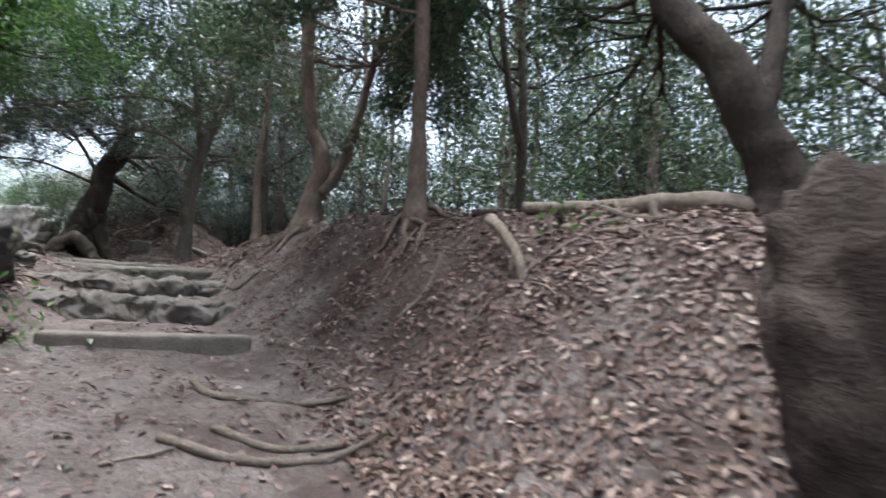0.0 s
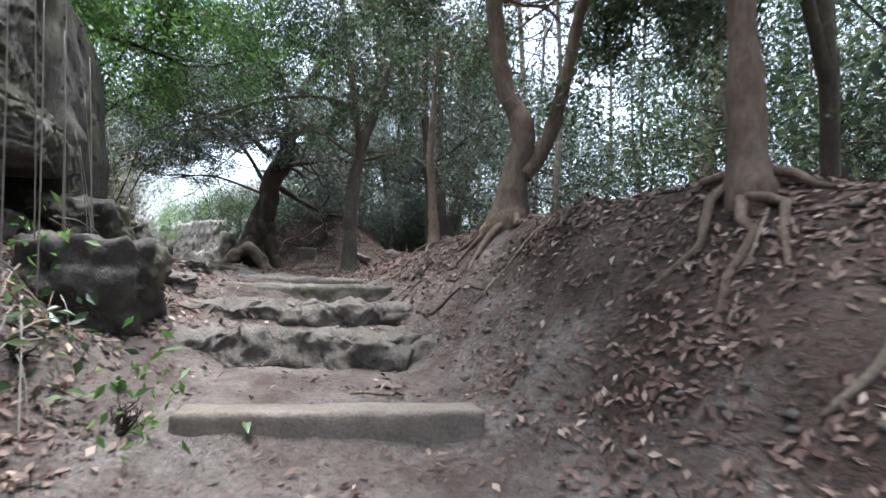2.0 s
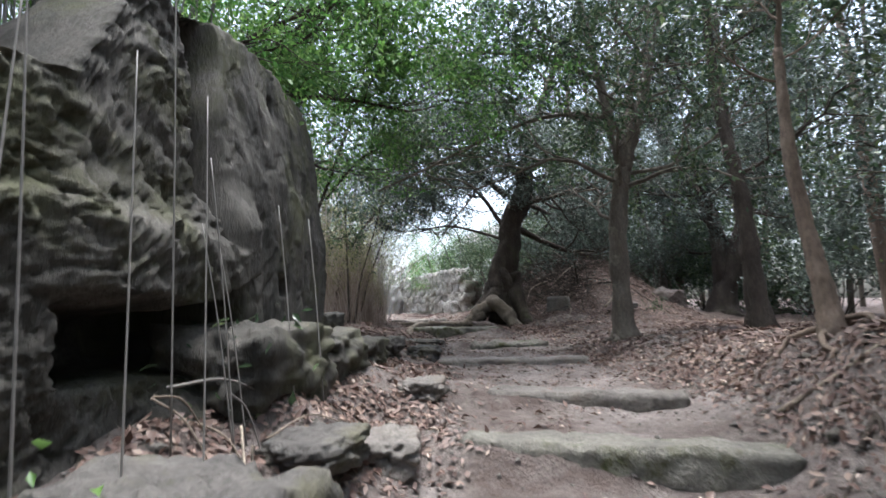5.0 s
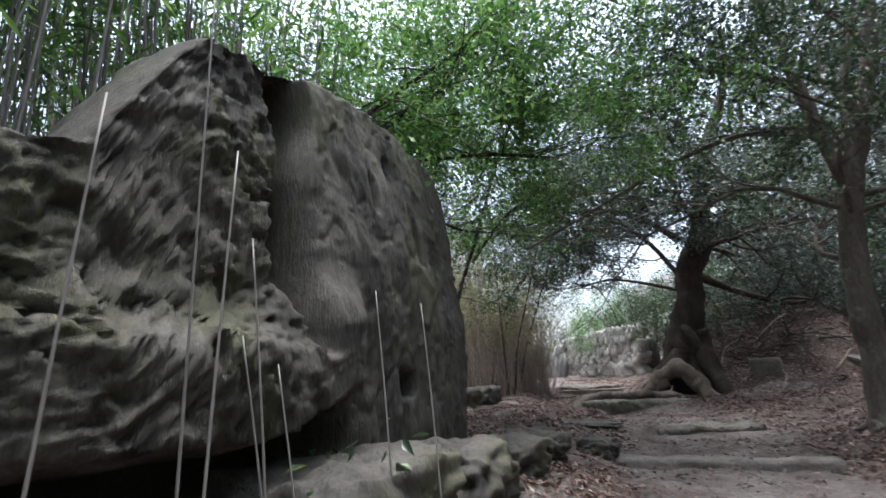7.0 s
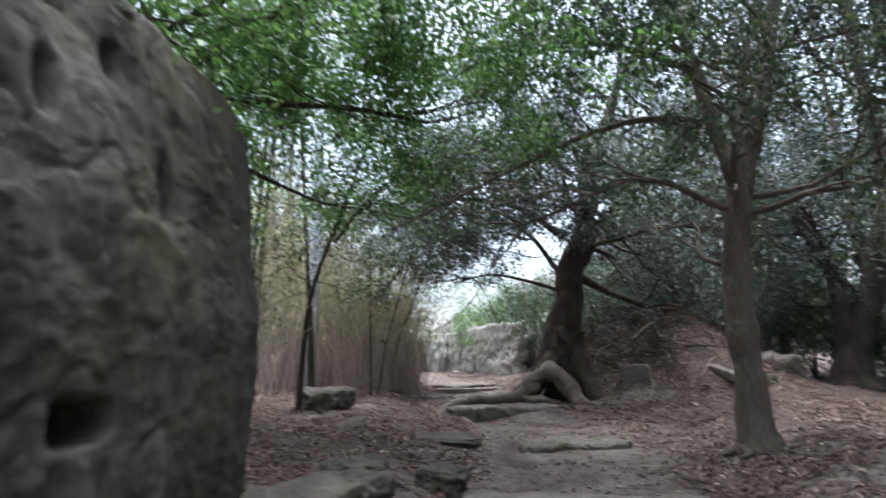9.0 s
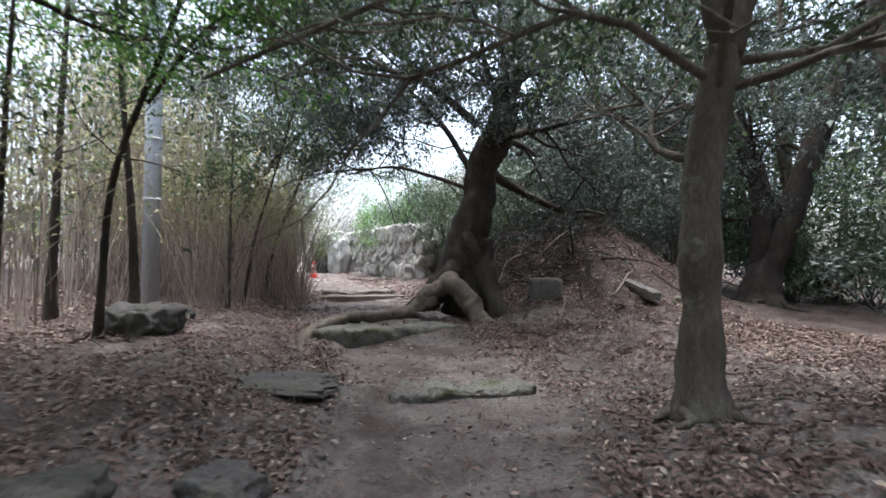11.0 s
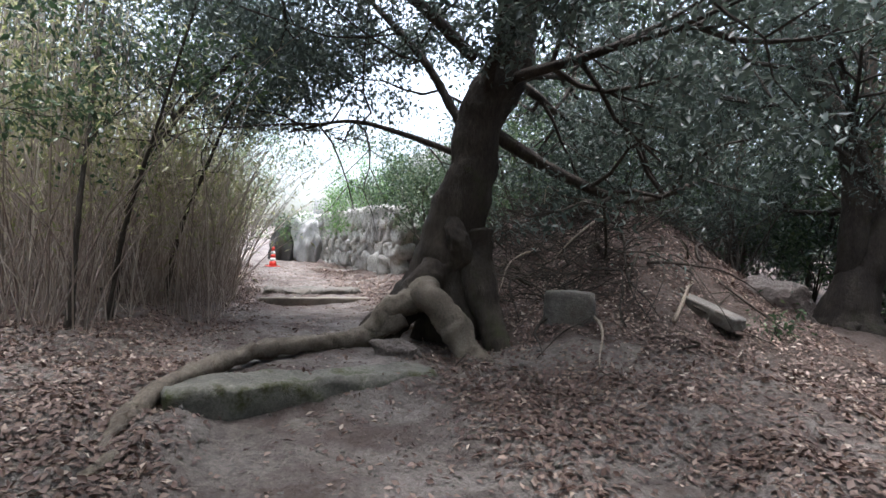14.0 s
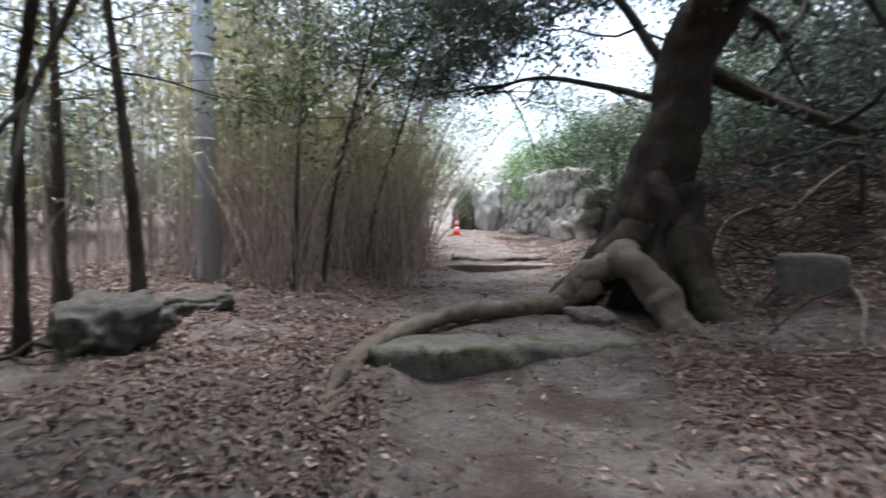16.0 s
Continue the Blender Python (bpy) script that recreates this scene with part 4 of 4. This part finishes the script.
# ---- pole, cone, far wall ----
pole = thing("utility_pole", (-16.8, 11.0, gz(-16.8, 11.0) - 0.1), "tall pale grey metal utility pole beside the thicket", "pole")
tb = Tubes()
tb.add([(0, 0, 0), (0, 0, 3), (0, 0, 6), (0, 0, 9.5)], [0.155, 0.147, 0.137, 0.125], 24)
part("shaft", tb.mesh("shaft", POLE_GREY), pole)
for z in (2.15, 3.3):
    tb = Tubes()
    tb.add([(0, 0, z), (0, 0, z + 0.05)], [0.159, 0.157], 24)
    part("band", tb.mesh("band", POLE_GREY), pole, "thin dark steel band")
x, y = -26.0, 19.75
cone = thing("traffic_cone", (x, y, gz(x, y)), "red and white striped traffic cone on the path", "traffic cone")
for (z0, z1, m, n) in [(0.03, 0.2, RED, "red_band"), (0.2, 0.32, WHITE, "white_band"), (0.32, 0.45, RED, "red_band"), (0.45, 0.56, WHITE, "white_band"), (0.56, 0.72, RED, "tip")]:
    tb = Tubes()
    rr = lambda q: 0.14 - 0.135 * q
    tb.add([(0, 0, z0), (0, 0, z1)], [rr(z0), rr(z1)], 20)
    part(n, tb.mesh(n, m), cone)
bm = bmesh.new()
bmesh.ops.create_cube(bm, size=1)
bmesh.ops.scale(bm, vec=(0.38, 0.38, 0.035), verts=bm.verts)
bmesh.ops.bevel(bm, geom=bm.edges[:], offset=0.012, segments=2, affect="EDGES")
b = part("base", bm_mesh("base", bm, RED), cone)
b.location = (0, 0, 0.018)

W0, W1 = np.array([-19.2, 20.2]), np.array([-31.5, 24.3])
WD = (W1 - W0) / np.linalg.norm(W1 - W0)
WNORM = np.array([WD[1], -WD[0]])
if WNORM @ (np.array([-20.0, 16.0]) - W0) < 0:
    WNORM = -WNORM
wall = thing("stone_wall", (0, 0, 0), "dry retaining wall of irregular grey stones", "wall", kind="structure")
core = rough_block("wall_core", W1 - WNORM * 0.1, W0 - WNORM * 0.1, 4.95, 4.75, 2.4, 0.6, SOIL, 0.03, 31, 0.05)
core.parent = wall
L = np.linalg.norm(W1 - W0)
stone_meshes = [bm_mesh("wall_stone", blob((0, 0, 0), (1, 1, 1), 40 + i, rough=0.3, sub=3, facet=0.8, scale=1.1), WALLSTONE) for i in range(7)]
z = 2.95
while z < 4.9:
    h = rng.uniform(0.3, 0.58)
    u = -rng.uniform(0, 0.3)
    while u < L:
        w = rng.uniform(0.32, 0.95)
        p = W0 + WD * (u + w / 2) + WNORM * rng.uniform(0.0, 0.08)
        ob = part("wall_stone", stone_meshes[rng.integers(7)], wall)
        ob.matrix_local = pose(p[0], p[1], z + h / 2 + 0.008 * u, 0, rng.uniform(-17, 17), math.degrees(math.atan2(WD[1], WD[0])) + rng.uniform(-5, 5)) @ Matrix.Diagonal((w * 0.54, rng.uniform(0.2, 0.3), h * rng.uniform(0.5, 0.68), 1))
        u += w
    z += h * 0.94
# tall stone at the wall's end and pale fence posts on top
stone("standing_stone", (-28.6, 21.5, 4.0), (0.55, 0.35, 1.0), 30, 51, DARKROCK, "dark upright stone at the wall's end", "rock", facet=0.5)
stone("standing_stone", (-27.6, 22.0, 4.1), (0.6, 0.4, 1.05), 10, 52, PALESTONE, "pale upright rock beside the wall", "rock", facet=0.5)


def fence_post(x, y, z, h):
    bm = bmesh.new()
    bmesh.ops.create_cube(bm, size=1)
    bmesh.ops.scale(bm, vec=(0.17, 0.17, h), verts=bm.verts)
    bmesh.ops.bevel(bm, geom=bm.edges[:], offset=0.02, segments=2, affect="EDGES")
    for v in bm.verts:
        if v.co.z > h * 0.45:
            v.co.x *= 0.75
            v.co.y *= 0.75
    return bm_mesh("post", bm, PALESTONE)


fence = thing("stone_fence", (-17.5, 21.4, 6.0), "row of pale square granite fence posts", "fence")
post_mesh = fence_post(0, 0, 0, 1.5)
for i in range(16):
    ob = part("post", post_mesh, fence)
    ob.location = (-0.31 * i, 0.10 * i, 0.6 + 0.02 * (i % 3))
tb = Tubes()
tb.add([(0.2, -0.06, 0.1), (-4.9, 1.6, 0.1)], [0.09, 0.09], 4)
part("rail", tb.mesh("rail", PALESTONE), fence)
fence2 = thing("stone_fence", (-28.5, 23.6, 5.2), "far pale granite fence posts above the wall", "fence")
for i in range(7):
    ob = part("post", post_mesh, fence2)
    ob.location = (-0.42 * i, 0.14 * i, 0.4)

# ---- undergrowth ----


def bush(at, size, n, leaf, label, leaf_size=0.08, stems=9, name="bush", kind=""):
    t = thing(name, at, label, "bush", "", kind)
    tb, tips = Tubes(), []
    for k in range(stems):
        a = rng.uniform(0, 6.28)
        way = np.array([math.cos(a) * size[0], math.sin(a) * size[1], size[2] * rng.uniform(0.5, 1.2)])
        grow(tb, tips, (0, 0, -0.05), way, np.linalg.norm(way) * 0.8, 0.02, 2, 0.5, 4, 0.9, 0.1, 0.4)
    tagged(part("stemwork", tb.mesh("stemwork", BARK_DARK), t), kind="stuff")
    tips = np.array(tips)
    part("foliage", leaf_mesh("foliage", tips[rng.integers(0, len(tips), n)] + rng.normal(0, 0.17, (n, 3)), leaf_size, leaf), t)
    return t


for (x, y, z, s, n, leaf, text) in [
    (-19.0, 20.8, 4.6, (1.3, 0.9, 2.0), 9000, LEAF, "glossy green shrub overhanging the stone wall"),
    (-21.0, 21.6, 4.7, (1.3, 0.9, 2.3), 9000, LEAF, "glossy green shrub on top of the wall"),
    (-23.2, 22.4, 4.8, (1.3, 0.9, 2.4), 9000, LEAF_BRIGHT, "fresh green shrub on top of the wall"),
    (-25.2, 22.7, 4.8, (1.0, 0.8, 1.2), 4000, LEAF_BRIGHT, "low bright shrub on top of the wall"),
    (-17.2, 19.2, 4.2, (1.2, 1.0, 1.5), 6000, LEAF, "dark green shrub behind the great tree"),
    (-13.0, 20.6, gz(-13.0, 20.6), (1.5, 1.4, 1.5), 7000, LEAF_GREY, "dusky leafy scrub on top of the mound"),
    (-11.2, 21.4, gz(-11.2, 21.4), (1.5, 1.3, 1.9), 7000, LEAF_GREY, "dusky leafy scrub beside the mound"),
    (-14.6, 19.2, gz(-14.6, 19.2), (1.2, 1.2, 1.6), 6000, LEAF, "dark leafy scrub behind the great tree"),
    (-24.0, 16.4, 3.3, (1.7, 1.5, 3.9), 12000, LEAF, "tall green shrub at the thicket's end"),
    (-28.0, 18.4, 3.5, (1.8, 1.7, 4.2), 12000, LEAF_BRIGHT, "tall bright green shrub at the path side"),
]:
    bush((x, y, z), s, n, leaf, text)
for (x, y, n) in [(-3.25, 4.15, 90), (-3.75, 3.95, 130), (-6.0, 5.5, 160), (-6.3, 5.75, 120), (-4.6, 4.5, 90), (1.2, 4.7, 60), (-9.9, 18.6, 160)]:
    bush((x, y, gz(x, y)), (0.12, 0.12, 0.16), n, LEAF_BRIGHT if n < 100 else LEAF, "small broad-leaved green seedling at the path edge", 0.09, 5, "seedling")


def canes(name, places, heights, r, mat, label, lean=0.12, kind="stuff"):
    tb = Tubes()
    tops = []
    for (x, y, z), h in zip(places, heights):
        lx, ly = rng.normal(0, lean, 2)
        pts = [(x, y, z - 0.05), (x + lx * h * 0.3, y + ly * h * 0.3, z + h * 0.4), (x + lx * h * 0.75, y + ly * h * 0.75, z + h * 0.75), (x + lx * h * 1.25, y + ly * h * 1.25, z + h)]
        k = r * rng.uniform(0.5, 1.3)
        tb.add(pts, [k, k * 0.9, k * 0.7, k * 0.3], 4, close=False)
        for q in (0.55, 0.7, 0.85, 1.0):
            tops.append(np.array(pts[0]) * (1 - q) + np.array(pts[3]) * q)
    ob = new(name, tb.mesh(name, mat))
    return tagged(ob, label, "thicket", kind=kind), np.array(tops)


def beside(s0, s1, d0, d1, n):
    s = rng.uniform(s0, s1, n)
    d = rng.uniform(d0, d1, n)
    i = np.clip(np.searchsorted(ALONG, s) - 1, 0, len(SEG) - 1)
    t = (LINE[i + 1] - LINE[i]) / SEG[i][:, None]
    p = LINE[i] + t * (s - ALONG[i])[:, None] + np.stack([t[:, 1], -t[:, 0]], 1) * d[:, None]
    return p


def clear(p, gap):
    """Places that keep off the trodden line and the cliff."""
    s, d = ways(p[:, 0], p[:, 1])
    n = 0.68 * p[:, 0] + 0.73 * p[:, 1] + 0.26
    u = -0.73 * p[:, 0] + 0.68 * p[:, 1]
    return p[(np.abs(d) > gap) & ~((n > -2.4) & (n < 1.3) & (u < 11.6))]


p = clear(np.concatenate([beside(ALONG[8] + 0.5, ALONG[10], -8.5, -4.6, 850), beside(ALONG[10] - 0.5, ALONG[11] + 5.0, -5.5, -2.5, 1350), beside(ALONG[10] + 3.5, ALONG[11] + 11.0, -3.2, -1.5, 1300)]), 1.45)
s_, d_ = ways(p[:, 0], p[:, 1])
p = p[~((s_ > ALONG[9]) & (s_ < ALONG[10] + 1.9) & (d_ > -5.2)) & ~((p[:, 0] > -17.3) & (p[:, 1] > 9.8) & (p[:, 1] < 11.4))]
_, tops = canes("cane_thicket", np.column_stack([p, ground_z(p[:, 0], p[:, 1])]), rng.uniform(1.2, 3.6, len(p)), 0.008, CANE, "dense thicket of thin dry brown canes", 0.3)
pick = tops[rng.integers(0, len(tops), 36000)] + rng.normal(0, 0.3, (36000, 3)) + np.array([0, 0, 0.5])
tagged(new("cane_leaves", leaf_mesh("cane_leaves", pick, 0.13, LEAF_OLIVE, 0.16, 0.5)), "narrow dry olive bamboo leaves in the thicket", "foliage", kind="stuff")
p = clear(np.concatenate([beside(ALONG[8] + 0.5, ALONG[10] - 1.5, -9.0, -6.0, 90), beside(ALONG[10] + 2.2, ALONG[11] + 6.0, -7.5, -3.2, 420)]), 1.6)
p = p[~((p[:, 0] > -17.3) & (p[:, 1] > 9.8) & (p[:, 1] < 11.6))]
_, tops = canes("tall_bamboo", np.column_stack([p, ground_z(p[:, 0], p[:, 1])]), rng.uniform(4.0, 7.5, len(p)), 0.014, CANE, "tall leaning bamboo stems behind the dry canes", 0.10)
pick = tops[rng.integers(0, len(tops), 17000)] + rng.normal(0, 0.5, (17000, 3)) - np.array([0, 0, 0.4])
tagged(new("tall_bamboo_leaves", leaf_mesh("tall_bamboo_leaves", pick, 0.17, LEAF_OLIVE, 0.17, 0.5)), "pale olive bamboo leaves high over the thicket", "foliage", kind="stuff")
# tall bamboo on the bank above the cliff
u, n = rng.uniform(4.0, 11.0, 700), rng.uniform(-4.5, -1.3, 700)
p = CN[None] * (n - 0.26)[:, None] + CU[None] * u[:, None]
_, tops = canes("bamboo_grove", np.column_stack([p, ground_z(p[:, 0], p[:, 1])]), rng.uniform(3.0, 6.5, 700), 0.009, CANE_GREY, "grove of thin grey-brown bamboo above the outcrop", 0.07)
pick = tops[rng.integers(0, len(tops), 22000)] + rng.normal(0, 0.4, (22000, 3))
tagged(new("bamboo_foliage", leaf_mesh("bamboo_foliage", pick, 0.2, LEAF_BRIGHT, 0.15, 0.6)), "long fresh green bamboo leaves above the outcrop", "foliage", kind="stuff")
# dry canes that lean against the outcrop
for (u, n, h, lx) in [(7.45, 0.55, 1.5, 0.05), (7.55, 0.5, 1.15, -0.02), (7.7, 0.5, 1.05, 0.03), (8.15, 0.6, 1.25, 0.2), (8.45, 0.7, 1.3, 0.25), (7.05, 0.6, 1.9, 0.3), (6.7, 0.5, 2.0, 0.25), (6.4, 0.4, 2.3, 0.1), (7.25, 0.35, 2.6, 0.2), (6.1, 0.5, 2.2, 0.3), (5.8, 0.4, 2.4, 0.2)]:
    b = CN * (n - 0.26) + CU * u
    e = CN * (n - 0.45) + CU * (u + lx)
    z0 = gz(b[0], b[1])
    limb("dry_cane", [(b[0], b[1], z0 - 0.03), ((b[0] + e[0]) / 2, (b[1] + e[1]) / 2, z0 + h * 0.55), (e[0], e[1], z0 + h)], 0.0055, 0.003, CANE_GREY, "thin pale dry cane standing before the outcrop", "cane", "canes at the outcrop", 6, 10, 0.05)

for k in range(26):
    u0, n0 = rng.uniform(5.2, 7.6), rng.uniform(0.15, 0.7)
    b = CN * (n0 - 0.26) + CU * u0
    e = b + CU * rng.normal(0.0, 0.45) + CN * rng.uniform(0.0, 0.35)
    z0, z1 = gz(*b) + rng.uniform(0.02, 0.3), gz(*e) + 0.01
    limb("dead_branch", [(b[0], b[1], z0), ((b[0] + e[0]) / 2, (b[1] + e[1]) / 2, (z0 + z1) / 2 + 0.08), (e[0], e[1], z1)], rng.uniform(0.004, 0.010), 0.003, DEADWOOD if k % 2 else CANE_GREY, "thin dead branch caught against the rocky bank", "branch", "debris at the outcrop", 6, 10, 0.1)

# thin trees in and by the thicket
for (x, y, h, r, dx, dy, lf) in [(-14.85, 10.3, 6.0, 0.075, -0.1, -0.3, 600), (-16.0, 9.4, 6.5, 0.08, 0.1, 0.1, 700), (-15.6, 12.0, 5.5, 0.04, -0.9, 0.4, 1500), (-16.1, 12.5, 5.0, 0.035, 0.7, 0.6, 1200), (-17.6, 13.6, 5.0, 0.045, 0.9, 0.8, 3000), (-13.5, 8.6, 6.0, 0.045, 0.1, 0.1, 700)]:
    q = on(x, y)
    tree(q, [([q, (x + dx * 0.2, y + dy * 0.2, q[2] + h * 0.25), (x + dx * 0.6, y + dy * 0.6, q[2] + h * 0.5), (x + dx * 1.4, y + dy * 1.4, q[2] + h)], r, r * 0.4)],
         BARK_DARK, "thin dark sapling standing in the cane thicket", leaf_n=lf, boughs=11, bough_len=1.3, crown_from=0.35, roots=0, leaf=LEAF)

# ---- woodland all round: a few kinds of tree, set again and again ----
kinds = []
for k in range(5):
    h = 9.0 + k
    lx = rng.uniform(-0.8, 0.8)
    base = (0.0, 0.0, -40.0)
    t = thing("tree", (0, 0, 0), "tall thin woodland tree with dark evergreen leaves", "tree", "background woodland")
    tubes, twigs, tips = Tubes(), Tubes(), []
    r = 0.08 + 0.025 * k
    run = curve_through([(0, 0, -0.3), (lx * 0.15, 0.1, h * 0.25), (lx * 0.5, -0.1, h * 0.5), (lx, 0.1, h)], 22)
    tubes.add(run, np.linspace(r, r * 0.35, 22), 9, 0.15, k)
    if k % 2:
        tubes.add(curve_through([run[5], run[5] + np.array([0.4, 0.3, 1.5]), run[5] + np.array([0.7, 0.3, 4.5])], 12), np.linspace(r * 0.7, r * 0.3, 12), 8, 0.15, k)
    for b_ in range(15):
        i = rng.integers(6, 21)
        way = rng.normal(size=3)
        way[2] = abs(way[2]) * 0.4
        grow(twigs, tips, run[i], way, rng.uniform(1.3, 2.4), 0.03, 2, 0.45, 4, 0.9, 0.1, 0.36)
    part("trunk", tubes.mesh("trunk", BARK if k < 3 else BARK_TAN), t)
    tagged(part("branchwork", twigs.mesh("branchwork", BARK_DARK), t), kind="stuff")
    tips = np.array(tips)
    m = 3600
    part("crown", leaf_mesh("crown", tips[rng.integers(0, len(tips), m)] + rng.normal(0, 0.4, (m, 3)), 0.175, LEAF if k != 2 else LEAF_GREY), t)
    kinds.append(t)
spots = []
tries = 0
while len(spots) < 120 and tries < 8000:
    tries += 1
    r, a = rng.uniform(6, 38), rng.uniform(0, 6.283)
    x, y = -6 + r * math.cos(a), 10 + r * math.sin(a)
    s, d = ways(np.array([x]), np.array([y]))
    if abs(d[0]) < 4.0 or (x > 1 and 4 < y < 13) or (d[0] < 0 and d[0] > ((-15 if x < -8 else -8) if x > -22 else -3.5)) or (x < -18 and -4.5 < d[0] < 9.0) or x < -29 or math.hypot(x + 13, y - 18) < 4.5 or math.hypot(x + 9.2, y - 18.8) < 5.5:
        continue
    if any(math.hypot(x - q[0], y - q[1]) < 1.5 for q in spots):
        continue
    spots.append((x, y))
# from (4.6, 1.2) to (-4.8, 0.8): unseen trees, added to shade the start
spots += [(5.6, 6.6), (7.2, 9.2), (-3.4, 17.4), (0.6, 17.6), (-4.8, 19.4), (-1.2, 20.5), (4.2, 17.0), (4.6, 1.2), (5.4, 3.6), (3.4, -2.6), (-2.6, -1.6), (-4.8, 0.8), (-25.0, 12.2), (-15.0, 24.2), (-13.0, 25.8), (-11.0, 27.0), (-6.8, 25.6), (-5.4, 22.8)]
for i, (x, y) in enumerate(spots):
    m = pose(x, y, gz(x, y), 0, 0, rng.uniform(0, 360))
    if i < len(kinds):
        kinds[i].matrix_world = m
    else:
        copy_thing(kinds[i % len(kinds)], m)

# understorey shrubs that close the view between the trunks
shrubs = [bush((0, 0, 0), (1.2, 1.2, 2.0 + 0.5 * k), 3200, LEAF_GREY if k == 1 else LEAF, "leafy evergreen understorey shrub among the trunks", 0.15, 8) for k in range(3)]
places = []
tries = 0
while len(places) < 64 and tries < 6000:
    tries += 1
    r, a = rng.uniform(8, 26), rng.uniform(0, 6.283)
    x, y = -8 + r * math.cos(a), 12 + r * math.sin(a)
    s, d = ways(np.array([x]), np.array([y]))
    if (d[0] > 0 and d[0] < 5.5) or (d[0] <= 0 and d[0] > -6.5) or (x < -17 and -2.5 < d[0] < 7.5) or any(math.hypot(x - q[0], y - q[1]) < 1.4 for q in places) or math.hypot(x + 13, y - 18) < 2.5 or math.hypot(x + 9.2, y - 18.8) < 6.0 or (d[0] < 0 and x < -9 and x > -24) or (x > -3 and 3 < y < 17):
        continue
    places.append((x, y))
places += [(-14.6, 22.6), (-12.6, 24.2), (-8.0, 25.8), (-6.2, 21.4), (-10.6, 25.2), (-16.2, 21.6)]
for i, (x, y) in enumerate(places):
    m = pose(x, y, gz(x, y), 0, 0, rng.uniform(0, 360))
    if i < 3:
        shrubs[i].matrix_world = m
    else:
        copy_thing(shrubs[i % 3], m)

# ---- fallen leaves ----
def strew(n, lo, hi):
    x, y = rng.uniform(lo[0], hi[0], n), rng.uniform(lo[1], hi[1], n)
    s, d = ways(x, y)
    cx, cy = np.arange(lo[0], hi[0] + 1, 0.3), np.arange(lo[1], hi[1] + 1, 0.3)
    mx, my = np.meshgrid(cx, cy, indexing="ij")
    pat = fbm(np.column_stack([mx.ravel(), my.ravel(), 0 * mx.ravel()]), 0.8, 4, 9).reshape(mx.shape)
    drift = pat[np.clip(((x - lo[0]) / 0.3).astype(int), 0, len(cx) - 1), np.clip(((y - lo[1]) / 0.3).astype(int), 0, len(cy) - 1)]
    dens = np.clip(0.62 + 1.0 * drift, 0.03, 1) * (0.10 + 0.90 * smooth01((np.abs(d) - 0.8) / 0.6))
    # the trodden hollow of the bank stays barer, the drift at its foot is thick
    bare = (d > 0.7) & (d < 1.9) & (s > ALONG[3] + 0.4) & (s < ALONG[6])
    dens = np.where(bare, dens * np.where(d > 1.1, 1.0, 0.5), dens)
    thick = (d > 1.0) & (d < 3.2) & (s < ALONG[3] + 0.3)
    dens = np.where(thick, np.maximum(dens, 0.8), dens)
    n_ = 0.68 * x + 0.73 * y + 0.26
    inside = (n_ < 0.1) & (n_ > -2.2) & (-0.73 * x + 0.68 * y < 11.4)
    keep = (rng.random(n) < dens) & (np.abs(d) < 7.5) & ~inside
    return x[keep], y[keep]


x, y = strew(900000, (-27, -1), (4.5, 23))
e = 0.06
z = ground_z(x, y)
nrm = np.stack([-(ground_z(x + e, y) - z) / e, -(ground_z(x, y + e) - z) / e, np.ones_like(x)], 1)
nrm /= np.linalg.norm(nrm, axis=1, keepdims=True)
tagged(new("leaf_litter", leaf_mesh("leaf_litter", np.column_stack([x, y, z + 0.006 + rng.uniform(0, 0.02, len(x))]), 0.066, LITTER, 0.5, 0.0, 0.0, nrm)), "dry brown fallen leaves scattered over the soil", "leaves", kind="stuff")


# small stones and clods
x, y = rng.uniform(-16, 3.5, 26000), rng.uniform(0.5, 18, 26000)
s, d = ways(x, y)
keep = (np.abs(d) < 2.6) & (rng.random(len(x)) < np.where(np.abs(d) < 1.1, 0.55, 0.9))
x, y = x[keep], y[keep]
k = len(x)
r = (0.006 + 0.02 * rng.random(k) ** 3) * np.where(np.abs(ways(x, y)[1]) > 0.9, 1.7, 1.0)
octa = np.array([(1, 0, 0), (-1, 0, 0), (0, 1, 0), (0, -1, 0), (0, 0, 0.7), (0, 0, -0.7)], float)
v = np.column_stack([x, y, ground_z(x, y)])[:, None] + octa[None] * r[:, None, None] * rng.uniform(0.6, 1.4, (k, 6, 1)) + rng.normal(0, 0.25, (k, 6, 3)) * r[:, None, None]
tri = np.array([(0, 2, 4), (2, 1, 4), (1, 3, 4), (3, 0, 4), (2, 0, 5), (1, 2, 5), (3, 1, 5), (0, 3, 5)])
tagged(new("gravel", mesh_of("gravel", v.reshape(-1, 3), (np.arange(k)[:, None, None] * 6 + tri[None]).reshape(-1, 3), STONE, smooth=False)), "small grey stones and clods on the soil", "gravel", kind="stuff")
